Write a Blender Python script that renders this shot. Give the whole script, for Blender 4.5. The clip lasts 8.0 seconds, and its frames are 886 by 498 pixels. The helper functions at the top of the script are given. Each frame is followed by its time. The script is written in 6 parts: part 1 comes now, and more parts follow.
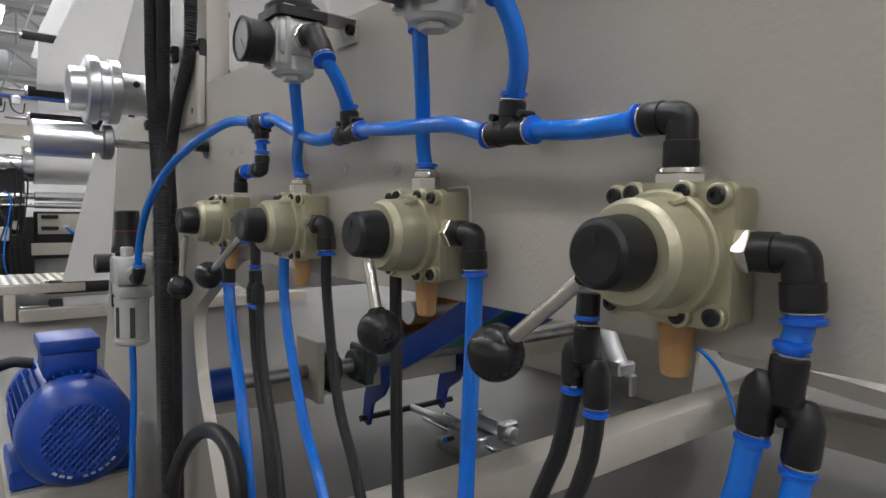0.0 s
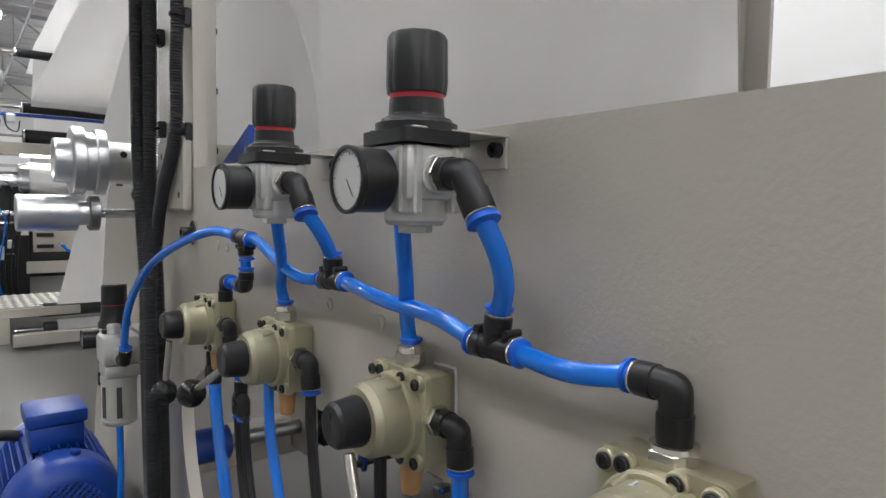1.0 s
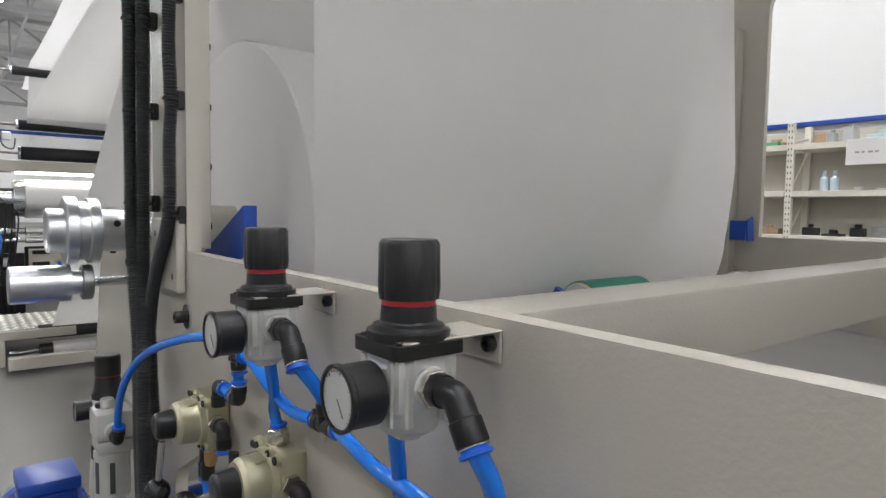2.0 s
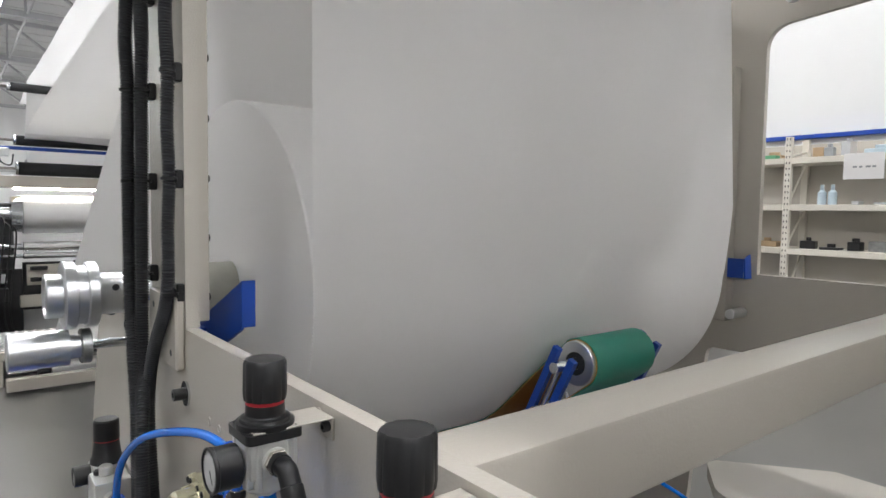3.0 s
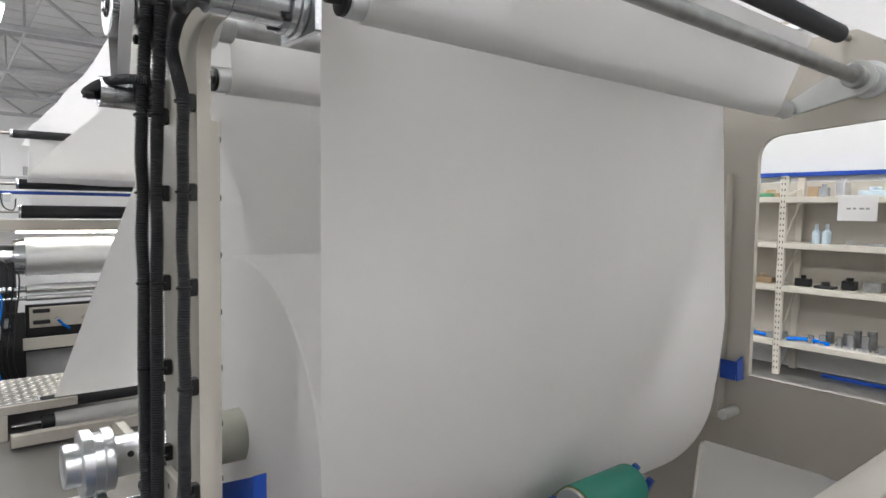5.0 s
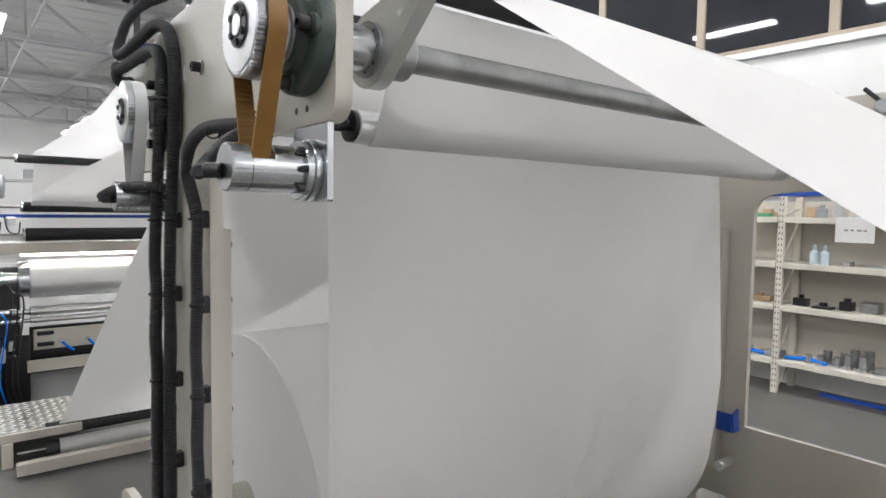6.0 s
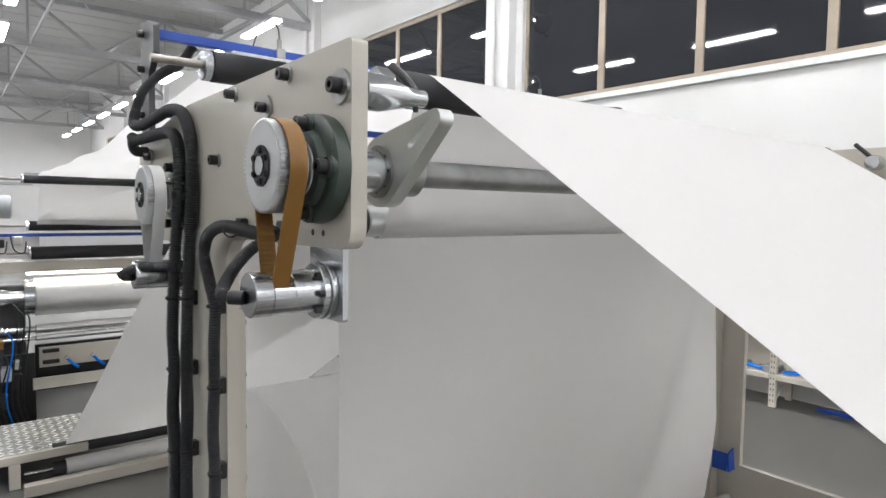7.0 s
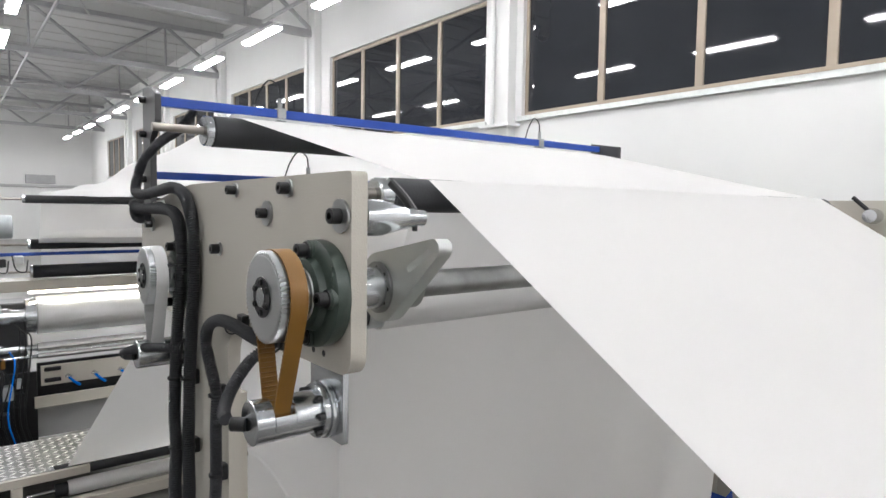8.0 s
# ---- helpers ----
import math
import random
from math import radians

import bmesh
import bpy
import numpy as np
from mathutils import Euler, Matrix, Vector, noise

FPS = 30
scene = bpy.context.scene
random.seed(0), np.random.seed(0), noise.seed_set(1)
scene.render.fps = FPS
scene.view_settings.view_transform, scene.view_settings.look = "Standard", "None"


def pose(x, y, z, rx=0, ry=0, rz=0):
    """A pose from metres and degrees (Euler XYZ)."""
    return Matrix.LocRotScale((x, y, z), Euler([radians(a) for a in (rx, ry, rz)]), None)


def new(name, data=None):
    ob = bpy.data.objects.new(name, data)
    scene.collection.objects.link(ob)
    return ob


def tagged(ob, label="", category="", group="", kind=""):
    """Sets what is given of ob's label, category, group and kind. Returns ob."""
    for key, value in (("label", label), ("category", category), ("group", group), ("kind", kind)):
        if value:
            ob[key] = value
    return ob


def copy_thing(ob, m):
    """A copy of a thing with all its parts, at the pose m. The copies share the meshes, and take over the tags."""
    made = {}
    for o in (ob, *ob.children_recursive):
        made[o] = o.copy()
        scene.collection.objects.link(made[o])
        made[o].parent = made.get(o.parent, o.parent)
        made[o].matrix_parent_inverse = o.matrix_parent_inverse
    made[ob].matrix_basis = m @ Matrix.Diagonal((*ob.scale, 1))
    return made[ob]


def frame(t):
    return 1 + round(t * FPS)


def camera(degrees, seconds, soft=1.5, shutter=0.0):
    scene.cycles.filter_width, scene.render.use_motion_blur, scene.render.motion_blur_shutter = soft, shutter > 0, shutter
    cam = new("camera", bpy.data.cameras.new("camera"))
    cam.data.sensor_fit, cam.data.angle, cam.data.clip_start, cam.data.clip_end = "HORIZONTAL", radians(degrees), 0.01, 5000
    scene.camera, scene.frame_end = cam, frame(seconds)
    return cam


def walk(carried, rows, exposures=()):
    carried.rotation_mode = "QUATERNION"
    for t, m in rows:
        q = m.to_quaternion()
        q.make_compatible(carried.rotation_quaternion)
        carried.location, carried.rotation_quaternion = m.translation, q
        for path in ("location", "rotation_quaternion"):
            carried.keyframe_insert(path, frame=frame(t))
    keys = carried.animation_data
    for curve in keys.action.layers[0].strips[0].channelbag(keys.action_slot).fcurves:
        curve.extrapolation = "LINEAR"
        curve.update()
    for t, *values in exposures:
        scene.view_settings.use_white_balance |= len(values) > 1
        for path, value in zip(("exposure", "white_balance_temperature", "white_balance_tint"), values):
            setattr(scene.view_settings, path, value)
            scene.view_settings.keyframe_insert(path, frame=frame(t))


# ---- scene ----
cam = camera(70.6, 8.0)
METRES, EYE, TILT, LEAN, TURN = 1.2, 0.62, -3.55, -0.93, -37.8
ROWS = [
    (0.0, 0.0, 0.0, 0.0, -0.0, -0.0, -0.0),
    (0.5, 0.0051, 0.0112, 0.0548, -0.04, -0.06, 0.09),
    (1.0, 0.0089, 0.0178, 0.1139, -0.09, -0.07, 0.09),
    (1.5, 0.0118, 0.022, 0.1703, -0.21, -0.05, 0.09),
    (3.0, 0.0124, 0.0212, 0.3183, -0.44, -0.07, 0.14),
    (3.5, 0.0156, 0.0197, 0.3773, -0.52, -0.06, 0.13),
    (4.0, 0.0125, 0.0111, 0.4417, -0.55, -0.04, 0.12),
    (4.5, 0.0092, -0.0047, 0.5087, -0.61, -0.01, 0.13),
    (6.0, 0.002, -0.0532, 0.7354, -0.62, -0.1, 0.12),
    (6.5, -0.0018, -0.0741, 0.7886, -0.58, -0.08, 0.12),
    (7.0, -0.0054, -0.0962, 0.8538, -0.61, -0.08, 0.1),
    (7.5, -0.0001, -0.1049, 0.9142, -0.56, -0.14, 0.14),
    (8.0, -0.0033, -0.1045, 0.9807, -0.55, -0.2, 0.13),
]
walk(cam, [(t, pose(0, 0, EYE, TILT, LEAN, TURN) @ pose(METRES * x, METRES * y, METRES * z, 90 + pitch, roll, yaw)) for t, x, y, z, yaw, pitch, roll in ROWS],
     exposures=[(0.0, 0.0), (1.0, 0.04), (2.0, 0.11), (4.0, 0.20), (6.0, 0.19), (7.0, 0.13), (8.0, 0.07)])


# ---- world, lamps ----
FLOOR = -0.07
world = bpy.data.worlds.new("night")
scene.world = world
world.use_nodes = True
world.node_tree.nodes["Background"].inputs[0].default_value = (0.55, 0.6, 0.7, 1)
world.node_tree.nodes["Background"].inputs[1].default_value = 0.015
LAMP_ROWS = (4.55, 0.86, -2.83)
LAMP_Z = 4.9


# ---- materials ----
def material(name, color, rough=0.5, metal=0.0, var=0.06, scale=6.0, grain=120.0, bump=0.05, coat=0.0, rough_var=0.08):
    m = bpy.data.materials.new(name)
    m.use_nodes = True
    nt = m.node_tree
    p = nt.nodes["Principled BSDF"]
    tc = nt.nodes.new("ShaderNodeTexCoord")
    big = nt.nodes.new("ShaderNodeTexNoise")
    big.inputs["Scale"].default_value, big.inputs["Detail"].default_value = scale, 5
    fine = nt.nodes.new("ShaderNodeTexNoise")
    fine.inputs["Scale"].default_value, fine.inputs["Detail"].default_value = grain, 3
    for n in (big, fine):
        nt.links.new(tc.outputs["Object"], n.inputs["Vector"])
    ramp = nt.nodes.new("ShaderNodeMapRange")
    ramp.inputs["From Min"].default_value, ramp.inputs["From Max"].default_value = 0.3, 0.7
    ramp.inputs["To Min"].default_value, ramp.inputs["To Max"].default_value = 1 - var, 1 + var
    nt.links.new(big.outputs["Fac"], ramp.inputs["Value"])
    info = nt.nodes.new("ShaderNodeObjectInfo")
    tone = nt.nodes.new("ShaderNodeMapRange")
    tone.inputs["To Min"].default_value, tone.inputs["To Max"].default_value = 1 - var * 0.6, 1 + var * 0.6
    nt.links.new(info.outputs["Random"], tone.inputs["Value"])
    mul = nt.nodes.new("ShaderNodeMath")
    mul.operation = "MULTIPLY"
    nt.links.new(ramp.outputs[0], mul.inputs[0])
    nt.links.new(tone.outputs[0], mul.inputs[1])
    mix = nt.nodes.new("ShaderNodeMix")
    mix.data_type, mix.blend_type = "RGBA", "MULTIPLY"
    mix.inputs[0].default_value = 1
    mix.inputs[6].default_value = (*color, 1)
    nt.links.new(mul.outputs[0], mix.inputs[7])
    nt.links.new(mix.outputs[2], p.inputs["Base Color"])
    rr = nt.nodes.new("ShaderNodeMapRange")
    rr.inputs["To Min"].default_value, rr.inputs["To Max"].default_value = max(0.02, rough - rough_var), min(1, rough + rough_var)
    nt.links.new(big.outputs["Fac"], rr.inputs["Value"])
    nt.links.new(rr.outputs[0], p.inputs["Roughness"])
    p.inputs["Metallic"].default_value = metal
    p.inputs["Specular IOR Level"].default_value = 0.5
    p.inputs["Coat Weight"].default_value = coat
    if bump:
        b = nt.nodes.new("ShaderNodeBump")
        b.inputs["Strength"].default_value = min(1, bump * 4)
        b.inputs["Distance"].default_value = 0.0006
        nt.links.new(fine.outputs["Fac"], b.inputs["Height"])
        nt.links.new(b.outputs[0], p.inputs["Normal"])
    return m


def glow(name, color, strength):
    m = bpy.data.materials.new(name)
    m.use_nodes = True
    p = m.node_tree.nodes["Principled BSDF"]
    p.inputs["Base Color"].default_value = (0.8, 0.8, 0.8, 1)
    p.inputs["Emission Color"].default_value = (*color, 1)
    p.inputs["Emission Strength"].default_value = strength
    return m


PAINT = material("beige_paint", (0.50, 0.466, 0.408), 0.24, var=0.03, scale=1.6, grain=260, bump=0.14, rough_var=0.02)
PAINT_ROUGH = material("beige_structured_paint", (0.505, 0.475, 0.418), 0.15, var=0.02, scale=1.6, grain=480, bump=0.25, rough_var=0.02)
PAPER = material("white_paper", (0.912, 0.893, 0.880), 0.62, var=0.012, scale=2, grain=400, bump=0.02)
CARD = material("grey_cardboard", (0.42, 0.42, 0.36), 0.8, var=0.1, scale=20, grain=300, bump=0.1)
BLACK = material("black_plastic", (0.0095, 0.0095, 0.0105), 0.36, var=0.2, scale=40, grain=500, bump=0.04)
BLACK_GLOSS = material("black_ball_plastic", (0.010, 0.010, 0.011), 0.26, var=0.2, scale=40, grain=600, bump=0.02)
RUBBER = material("black_rubber", (0.014, 0.014, 0.015), 0.36, var=0.2, scale=20, grain=300, bump=0.06)
CONDUIT = material("dark_conduit", (0.030, 0.031, 0.035), 0.45, var=0.15, scale=20, grain=300, bump=0.03)
TUBE = material("blue_polyurethane_tube", (0.003, 0.175, 0.74), 0.11, var=0.05, scale=20, grain=300, bump=0.015, coat=0.3)
RING = material("blue_release_ring", (0.006, 0.12, 0.66), 0.38, var=0.05, scale=30, grain=400, bump=0.02)
BLUE = material("blue_paint", (0.007, 0.054, 0.33), 0.34, var=0.08, scale=9, grain=220, bump=0.07)
BLUE_DARK = material("dark_blue_paint", (0.006, 0.03, 0.22), 0.38, var=0.08, scale=9, grain=220, bump=0.07)
STEEL = material("zinc_plated_steel", (0.62, 0.64, 0.66), 0.22, 1.0, var=0.06, scale=30, grain=300, bump=0.008, rough_var=0.05)
DULL = material("dull_steel", (0.38, 0.385, 0.38), 0.36, 1.0, var=0.22, scale=22, grain=200, bump=0.06)
ALU = material("turned_aluminium", (0.68, 0.69, 0.70), 0.30, 1.0, var=0.03, scale=24, grain=260, bump=0.006, rough_var=0.04)
CHROME = material("chrome", (0.78, 0.78, 0.78), 0.09, 1.0, var=0.03, scale=12, grain=200, bump=0.0)
NICKEL = material("nickel_brass", (0.64, 0.61, 0.55), 0.24, 1.0, var=0.05, scale=60, grain=300, bump=0.003)
VALVE = material("champagne_valve_casting", (0.47, 0.44, 0.305), 0.38, 0.5, var=0.05, scale=30, grain=420, bump=0.07)
DIECAST = material("die_cast_zinc", (0.60, 0.60, 0.575), 0.36, 0.45, var=0.05, scale=30, grain=380, bump=0.07)
BRONZE = material("sintered_bronze", (0.52, 0.30, 0.13), 0.75, 0.15, var=0.10, scale=60, grain=900, bump=0.25)
RED = material("red_ring", (0.45, 0.02, 0.03), 0.4, var=0.05)
# white dial, its base greyed to stand for the dim look under glass
DIAL = material("dimmed_white_dial", (0.52, 0.52, 0.51), 0.12, var=0.05, bump=0.0, coat=1.0, rough_var=0.03)
INK = material("dark_ink", (0.02, 0.02, 0.02), 0.6, bump=0.0)
GREEN = material("green_roller_rubber", (0.012, 0.19, 0.135), 0.55, var=0.07, scale=10, grain=240, bump=0.06)
CAST = material("dark_green_cast_iron", (0.042, 0.058, 0.048), 0.38, var=0.15, scale=20, grain=200, bump=0.14)
BELT = material("amber_belt", (0.190, 0.088, 0.011), 0.5, var=0.10, scale=20, grain=300, bump=0.05)
LINING = material("amber_belt_lining", (0.42, 0.20, 0.035), 0.45, var=0.08, scale=20, grain=300, bump=0.03)
AXLE = material("worn_axle_steel", (0.30, 0.275, 0.25), 0.42, 0.85, var=0.15, scale=24, grain=200, bump=0.05)
FOAM = material("dark_foam_sleeve", (0.030, 0.031, 0.034), 0.75, var=0.15, scale=16, grain=200, bump=0.15)
CONCRETE = material("grey_epoxy_floor", (0.128, 0.123, 0.115), 0.40, var=0.10, scale=1.3, grain=40, bump=0.05, rough_var=0.12)
WALL = material("white_wall_paint", (0.725, 0.722, 0.712), 0.8, var=0.025, scale=0.9, grain=60, bump=0.06)
ROOF = material("grey_roof_sheet", (0.46, 0.46, 0.455), 0.6, var=0.05, scale=0.8, grain=20, bump=0.05)
TRUSS = material("grey_truss_paint", (0.36, 0.36, 0.365), 0.5, var=0.06, scale=4, grain=60, bump=0.04)
ALFRAME = material("tan_window_profile", (0.36, 0.30, 0.235), 0.45, 0.1, var=0.04, scale=6, grain=100, bump=0.02)
SHELF = material("cream_shelf_paint", (0.60, 0.565, 0.49), 0.45, var=0.05, scale=4, grain=100, bump=0.04)
GREYBOX = material("grey_part", (0.35, 0.37, 0.38), 0.45, 0.4, var=0.15, scale=12, grain=120, bump=0.05)
CLEARISH = material("pale_bottle_plastic", (0.50, 0.60, 0.66), 0.15, var=0.08, scale=20, grain=100, bump=0.0)
GREENBOX = material("green_box", (0.10, 0.32, 0.17), 0.5, var=0.08)
TAN = material("tan_cardboard", (0.42, 0.30, 0.18), 0.8, var=0.1, scale=12, grain=150, bump=0.08)
# opaque panes: night outside and dim hall reflections put into the base colour
GLASS_NIGHT = material("dark_night_glass", (0.024, 0.026, 0.031), 0.03, var=0.1, scale=0.7, grain=5, bump=0.0, rough_var=0.015)
LAMP = glow("lamp_tube", (0.974, 0.982, 1.006), 65.0)
DARKGREY = material("dark_grey_paint", (0.055, 0.055, 0.058), 0.42, var=0.08, scale=12, grain=200, bump=0.06)
LED = glow("led_strip", (1.0, 0.96, 0.84), 42.0)
DRUM = material("satin_drum_steel", (0.86, 0.86, 0.865), 0.42, 1.0, var=0.02, scale=4, grain=200, bump=0.01, rough_var=0.03)

ZINC = material("satin_zinc_plate", (0.68, 0.695, 0.68), 0.46, 1.0, var=0.07, scale=14, grain=200, bump=0.03, rough_var=0.05)
TREAD = material("worn_tread_plate", (0.30, 0.30, 0.295), 0.40, 0.8, var=0.18, scale=7, grain=120, bump=0.06)
# lugs much lighter than the plate between them
LUG = material("bright_tread_lugs", (0.80, 0.80, 0.79), 0.30, 1.0, var=0.08, scale=20, grain=120, bump=0.02)


def translucent(m, color, share):
    """Lets some light through a thin sheet."""
    nt = m.node_tree
    p, out = nt.nodes["Principled BSDF"], nt.nodes["Material Output"]
    tr = nt.nodes.new("ShaderNodeBsdfTranslucent")
    tr.inputs[0].default_value = (*color, 1)
    mx = nt.nodes.new("ShaderNodeMixShader")
    mx.inputs[0].default_value = share
    nt.links.new(p.outputs[0], mx.inputs[1])
    nt.links.new(tr.outputs[0], mx.inputs[2])
    nt.links.new(mx.outputs[0], out.inputs[0])


translucent(PAPER, (0.87, 0.87, 0.865), 0.44)
for n in PAINT_ROUGH.node_tree.nodes:
    if n.type == "BUMP":
        n.inputs["Distance"].default_value = 0.00055
GLASS_NIGHT.node_tree.nodes["Principled BSDF"].inputs["Specular IOR Level"].default_value = 0.75


def creased(m):
    """Soft diagonal waves in a stretched sheet."""
    nt = m.node_tree
    p = nt.nodes["Principled BSDF"]
    tc, mp = nt.nodes.new("ShaderNodeTexCoord"), nt.nodes.new("ShaderNodeMapping")
    mp.inputs["Rotation"].default_value = (0.0, 0.6, 0.0)
    mp.inputs["Scale"].default_value = (3.2, 0.7, 0.7)
    nz = nt.nodes.new("ShaderNodeTexNoise")
    nz.inputs["Scale"].default_value, nz.inputs["Detail"].default_value = 1.0, 1.5
    b = nt.nodes.new("ShaderNodeBump")
    b.inputs["Strength"].default_value, b.inputs["Distance"].default_value = 1.0, 0.028
    nt.links.new(tc.outputs["Object"], mp.inputs[0])
    nt.links.new(mp.outputs[0], nz.inputs["Vector"])
    nt.links.new(nz.outputs["Fac"], b.inputs["Height"])
    fine = p.inputs["Normal"].links[0].from_node
    nt.links.new(b.outputs[0], fine.inputs["Normal"])


creased(PAPER)
SEAL = material("white_label", (0.72, 0.74, 0.78), 0.4, var=0.02, bump=0.0)


# ---- mesh helpers ----
def V3(p):
    return Vector(p)


def box(bm, x0, x1, y0, y1, z0, z1, bev=0.0, seg=1):
    vs = [bm.verts.new((x, y, z)) for x in (x0, x1) for y in (y0, y1) for z in (z0, z1)]
    fs = [bm.faces.new([vs[i] for i in q]) for q in ((0, 1, 3, 2), (4, 6, 7, 5), (0, 4, 5, 1), (2, 3, 7, 6), (0, 2, 6, 4), (1, 5, 7, 3))]
    if bev > 0:
        es = list({e for f in fs for e in f.edges})
        bmesh.ops.bevel(bm, geom=es, offset=bev, segments=seg, affect="EDGES", profile=0.5)
    return bm


def axes_for(d):
    d = d.normalized()
    up = Vector((0, 0, 1)) if abs(d.z) < 0.9 else Vector((1, 0, 0))
    a = d.cross(up).normalized()
    return d, a, a.cross(d).normalized()


def lathe(bm, p0, p1, prof, n=28):
    """Revolves (distance along p0->p1, radius) pairs."""
    p0 = V3(p0)
    d, a, b = axes_for(V3(p1) - p0)
    rings = []
    for s, r in prof:
        c = p0 + d * s
        if r < 1e-6:
            rings.append([bm.verts.new(c)])
        else:
            rings.append([bm.verts.new(c + (a * math.cos(k * math.tau / n) + b * math.sin(k * math.tau / n)) * r) for k in range(n)])
    for q, w in zip(rings, rings[1:]):
        for k in range(n):
            j = (k + 1) % n
            if len(q) == 1 and len(w) > 1:
                bm.faces.new((q[0], w[j], w[k]))
            elif len(w) == 1 and len(q) > 1:
                bm.faces.new((q[k], q[j], w[0]))
            elif len(q) > 1:
                bm.faces.new((q[k], q[j], w[j], w[k]))
    return bm


def cyl(bm, p0, p1, r, n=28, bev=0.0, r2=None):
    L = (V3(p1) - V3(p0)).length
    r2 = r if r2 is None else r2
    b = min(bev, L * 0.4, r * 0.4)
    if b > 0:
        return lathe(bm, p0, p1, [(0, 0), (0, r - b), (b, r), (L - b, r2), (L, r2 - b), (L, 0)], n)
    return lathe(bm, p0, p1, [(0, 0), (0, r), (L, r2), (L, 0)], n)


def ring(bm, p0, p1, ro, ri, n=28):
    L = (V3(p1) - V3(p0)).length
    return lathe(bm, p0, p1, [(0, ri), (0, ro), (L, ro), (L, ri), (0, ri)], n)


def hexnut(bm, p0, p1, r):
    return cyl(bm, p0, p1, r, 6, 0.0008)


def ball(bm, c, r, n=24):
    m = n // 2
    prof = [(r - r * math.cos(math.pi * k / m), r * math.sin(math.pi * k / m)) for k in range(m + 1)]
    prof[0], prof[-1] = (0, 0), (2 * r, 0)
    return lathe(bm, V3(c) - Vector((0, 0, r)), V3(c) + Vector((0, 0, r)), prof, n)


def smooth(pts, k=10):
    """A Catmull-Rom path through pts."""
    P = [V3(p) for p in pts]
    P = [P[0] * 2 - P[1]] + P + [P[-1] * 2 - P[-2]]
    out = []
    for i in range(1, len(P) - 2):
        a, b, c, d = P[i - 1 : i + 3]
        for j in range(k):
            t = j / k
            out.append(0.5 * (2 * b + (c - a) * t + (2 * a - 5 * b + 4 * c - d) * t * t + (3 * b - 3 * c + d - a) * t**3))
    return out + [P[-2]]


def resample(path, step):
    out, left = [path[0]], step
    for a, b in zip(path, path[1:]):
        L = (b - a).length
        while left <= L:
            out.append(a + (b - a) * (left / L))
            left += step
        left -= L
    return out


def sweep(bm, path, r, n=14, caps=True):
    """A round tube along path; r is a number or one radius a point."""
    rs = r if isinstance(r, (list, tuple)) else [r] * len(path)
    d, a, b = axes_for(path[1] - path[0])
    rings = []
    for i, p in enumerate(path):
        t = (path[min(i + 1, len(path) - 1)] - path[max(i - 1, 0)]).normalized()
        a = (a - t * a.dot(t)).normalized()
        b = a.cross(t)
        rings.append([bm.verts.new(p + (a * math.cos(k * math.tau / n) + b * math.sin(k * math.tau / n)) * rs[i]) for k in range(n)])
    for q, w in zip(rings, rings[1:]):
        for k in range(n):
            j = (k + 1) % n
            bm.faces.new((q[k], w[k], w[j], q[j]))
    if caps:
        bm.faces.new(rings[0])
        bm.faces.new(rings[-1][::-1])
    return bm


def corrugated(bm, pts, r, pitch=0.0044, n=14):
    path = resample(smooth(pts, 16), pitch / 4)
    rs = [r * (1.04 if i % 4 in (0, 1) else 0.80) for i in range(len(path))]
    return sweep(bm, path, rs, n)


def rounded(pts, r, k=6):
    """A polygon of (u, v) with its corners rounded; r is a number or one radius a corner."""
    out = []
    N = len(pts)
    for i in range(N):
        ri = r[i] if isinstance(r, (list, tuple)) else r
        p, a, b = Vector(pts[i]), Vector(pts[i - 1]), Vector(pts[(i + 1) % N])
        if ri <= 0:
            out.append(p)
            continue
        u, v = (a - p).normalized(), (b - p).normalized()
        for j in range(k + 1):
            t = j / k
            out.append((p + u * ri) * (1 - t) ** 2 + p * 2 * t * (1 - t) + (p + v * ri) * t * t)
    return out


def slab(bm, outline, x0, x1, holes=(), axis="x", bev=0.0):
    """A flat plate with outline (u, v) and holes, from x0 to x1 along axis (x: u, v = y, z; y: x, z; z: x, y)."""
    def place(p, s):
        return {"x": (s, p[0], p[1]), "y": (p[0], s, p[1]), "z": (p[0], p[1], s)}[axis]
    sides, edges = [], []
    for loop in (outline, *holes):
        vs = [bm.verts.new(place(p, x0)) for p in loop]
        sides.append(vs)
        edges += [bm.edges.new((vs[i - 1], vs[i])) for i in range(len(vs))]
    made = bmesh.ops.triangle_fill(bm, use_beauty=True, use_dissolve=False, edges=edges)
    faces = [g for g in made["geom"] if isinstance(g, bmesh.types.BMFace)]
    twin = {v: bm.verts.new(place({"x": (v.co.y, v.co.z), "y": (v.co.x, v.co.z), "z": (v.co.x, v.co.y)}[axis], x1)) for vs in sides for v in vs}
    for f in faces:
        bm.faces.new([twin[v] for v in reversed(f.verts)])
    for vs in sides:
        for i in range(len(vs)):
            a, b = vs[i - 1], vs[i]
            bm.faces.new((a, b, twin[b], twin[a]))
    bmesh.ops.recalc_face_normals(bm, faces=bm.faces)
    return bm


def link(name, bm, mat, origin=(0, 0, 0), sharp=32):
    me = bpy.data.meshes.new(name)
    bmesh.ops.recalc_face_normals(bm, faces=bm.faces)
    o = V3(origin)
    for v in bm.verts:
        v.co -= o
    for f in bm.faces:
        f.smooth = True
    bm.to_mesh(me)
    bm.free()
    me.set_sharp_from_angle(angle=radians(sharp))
    me.materials.append(mat)
    return new(name, me)


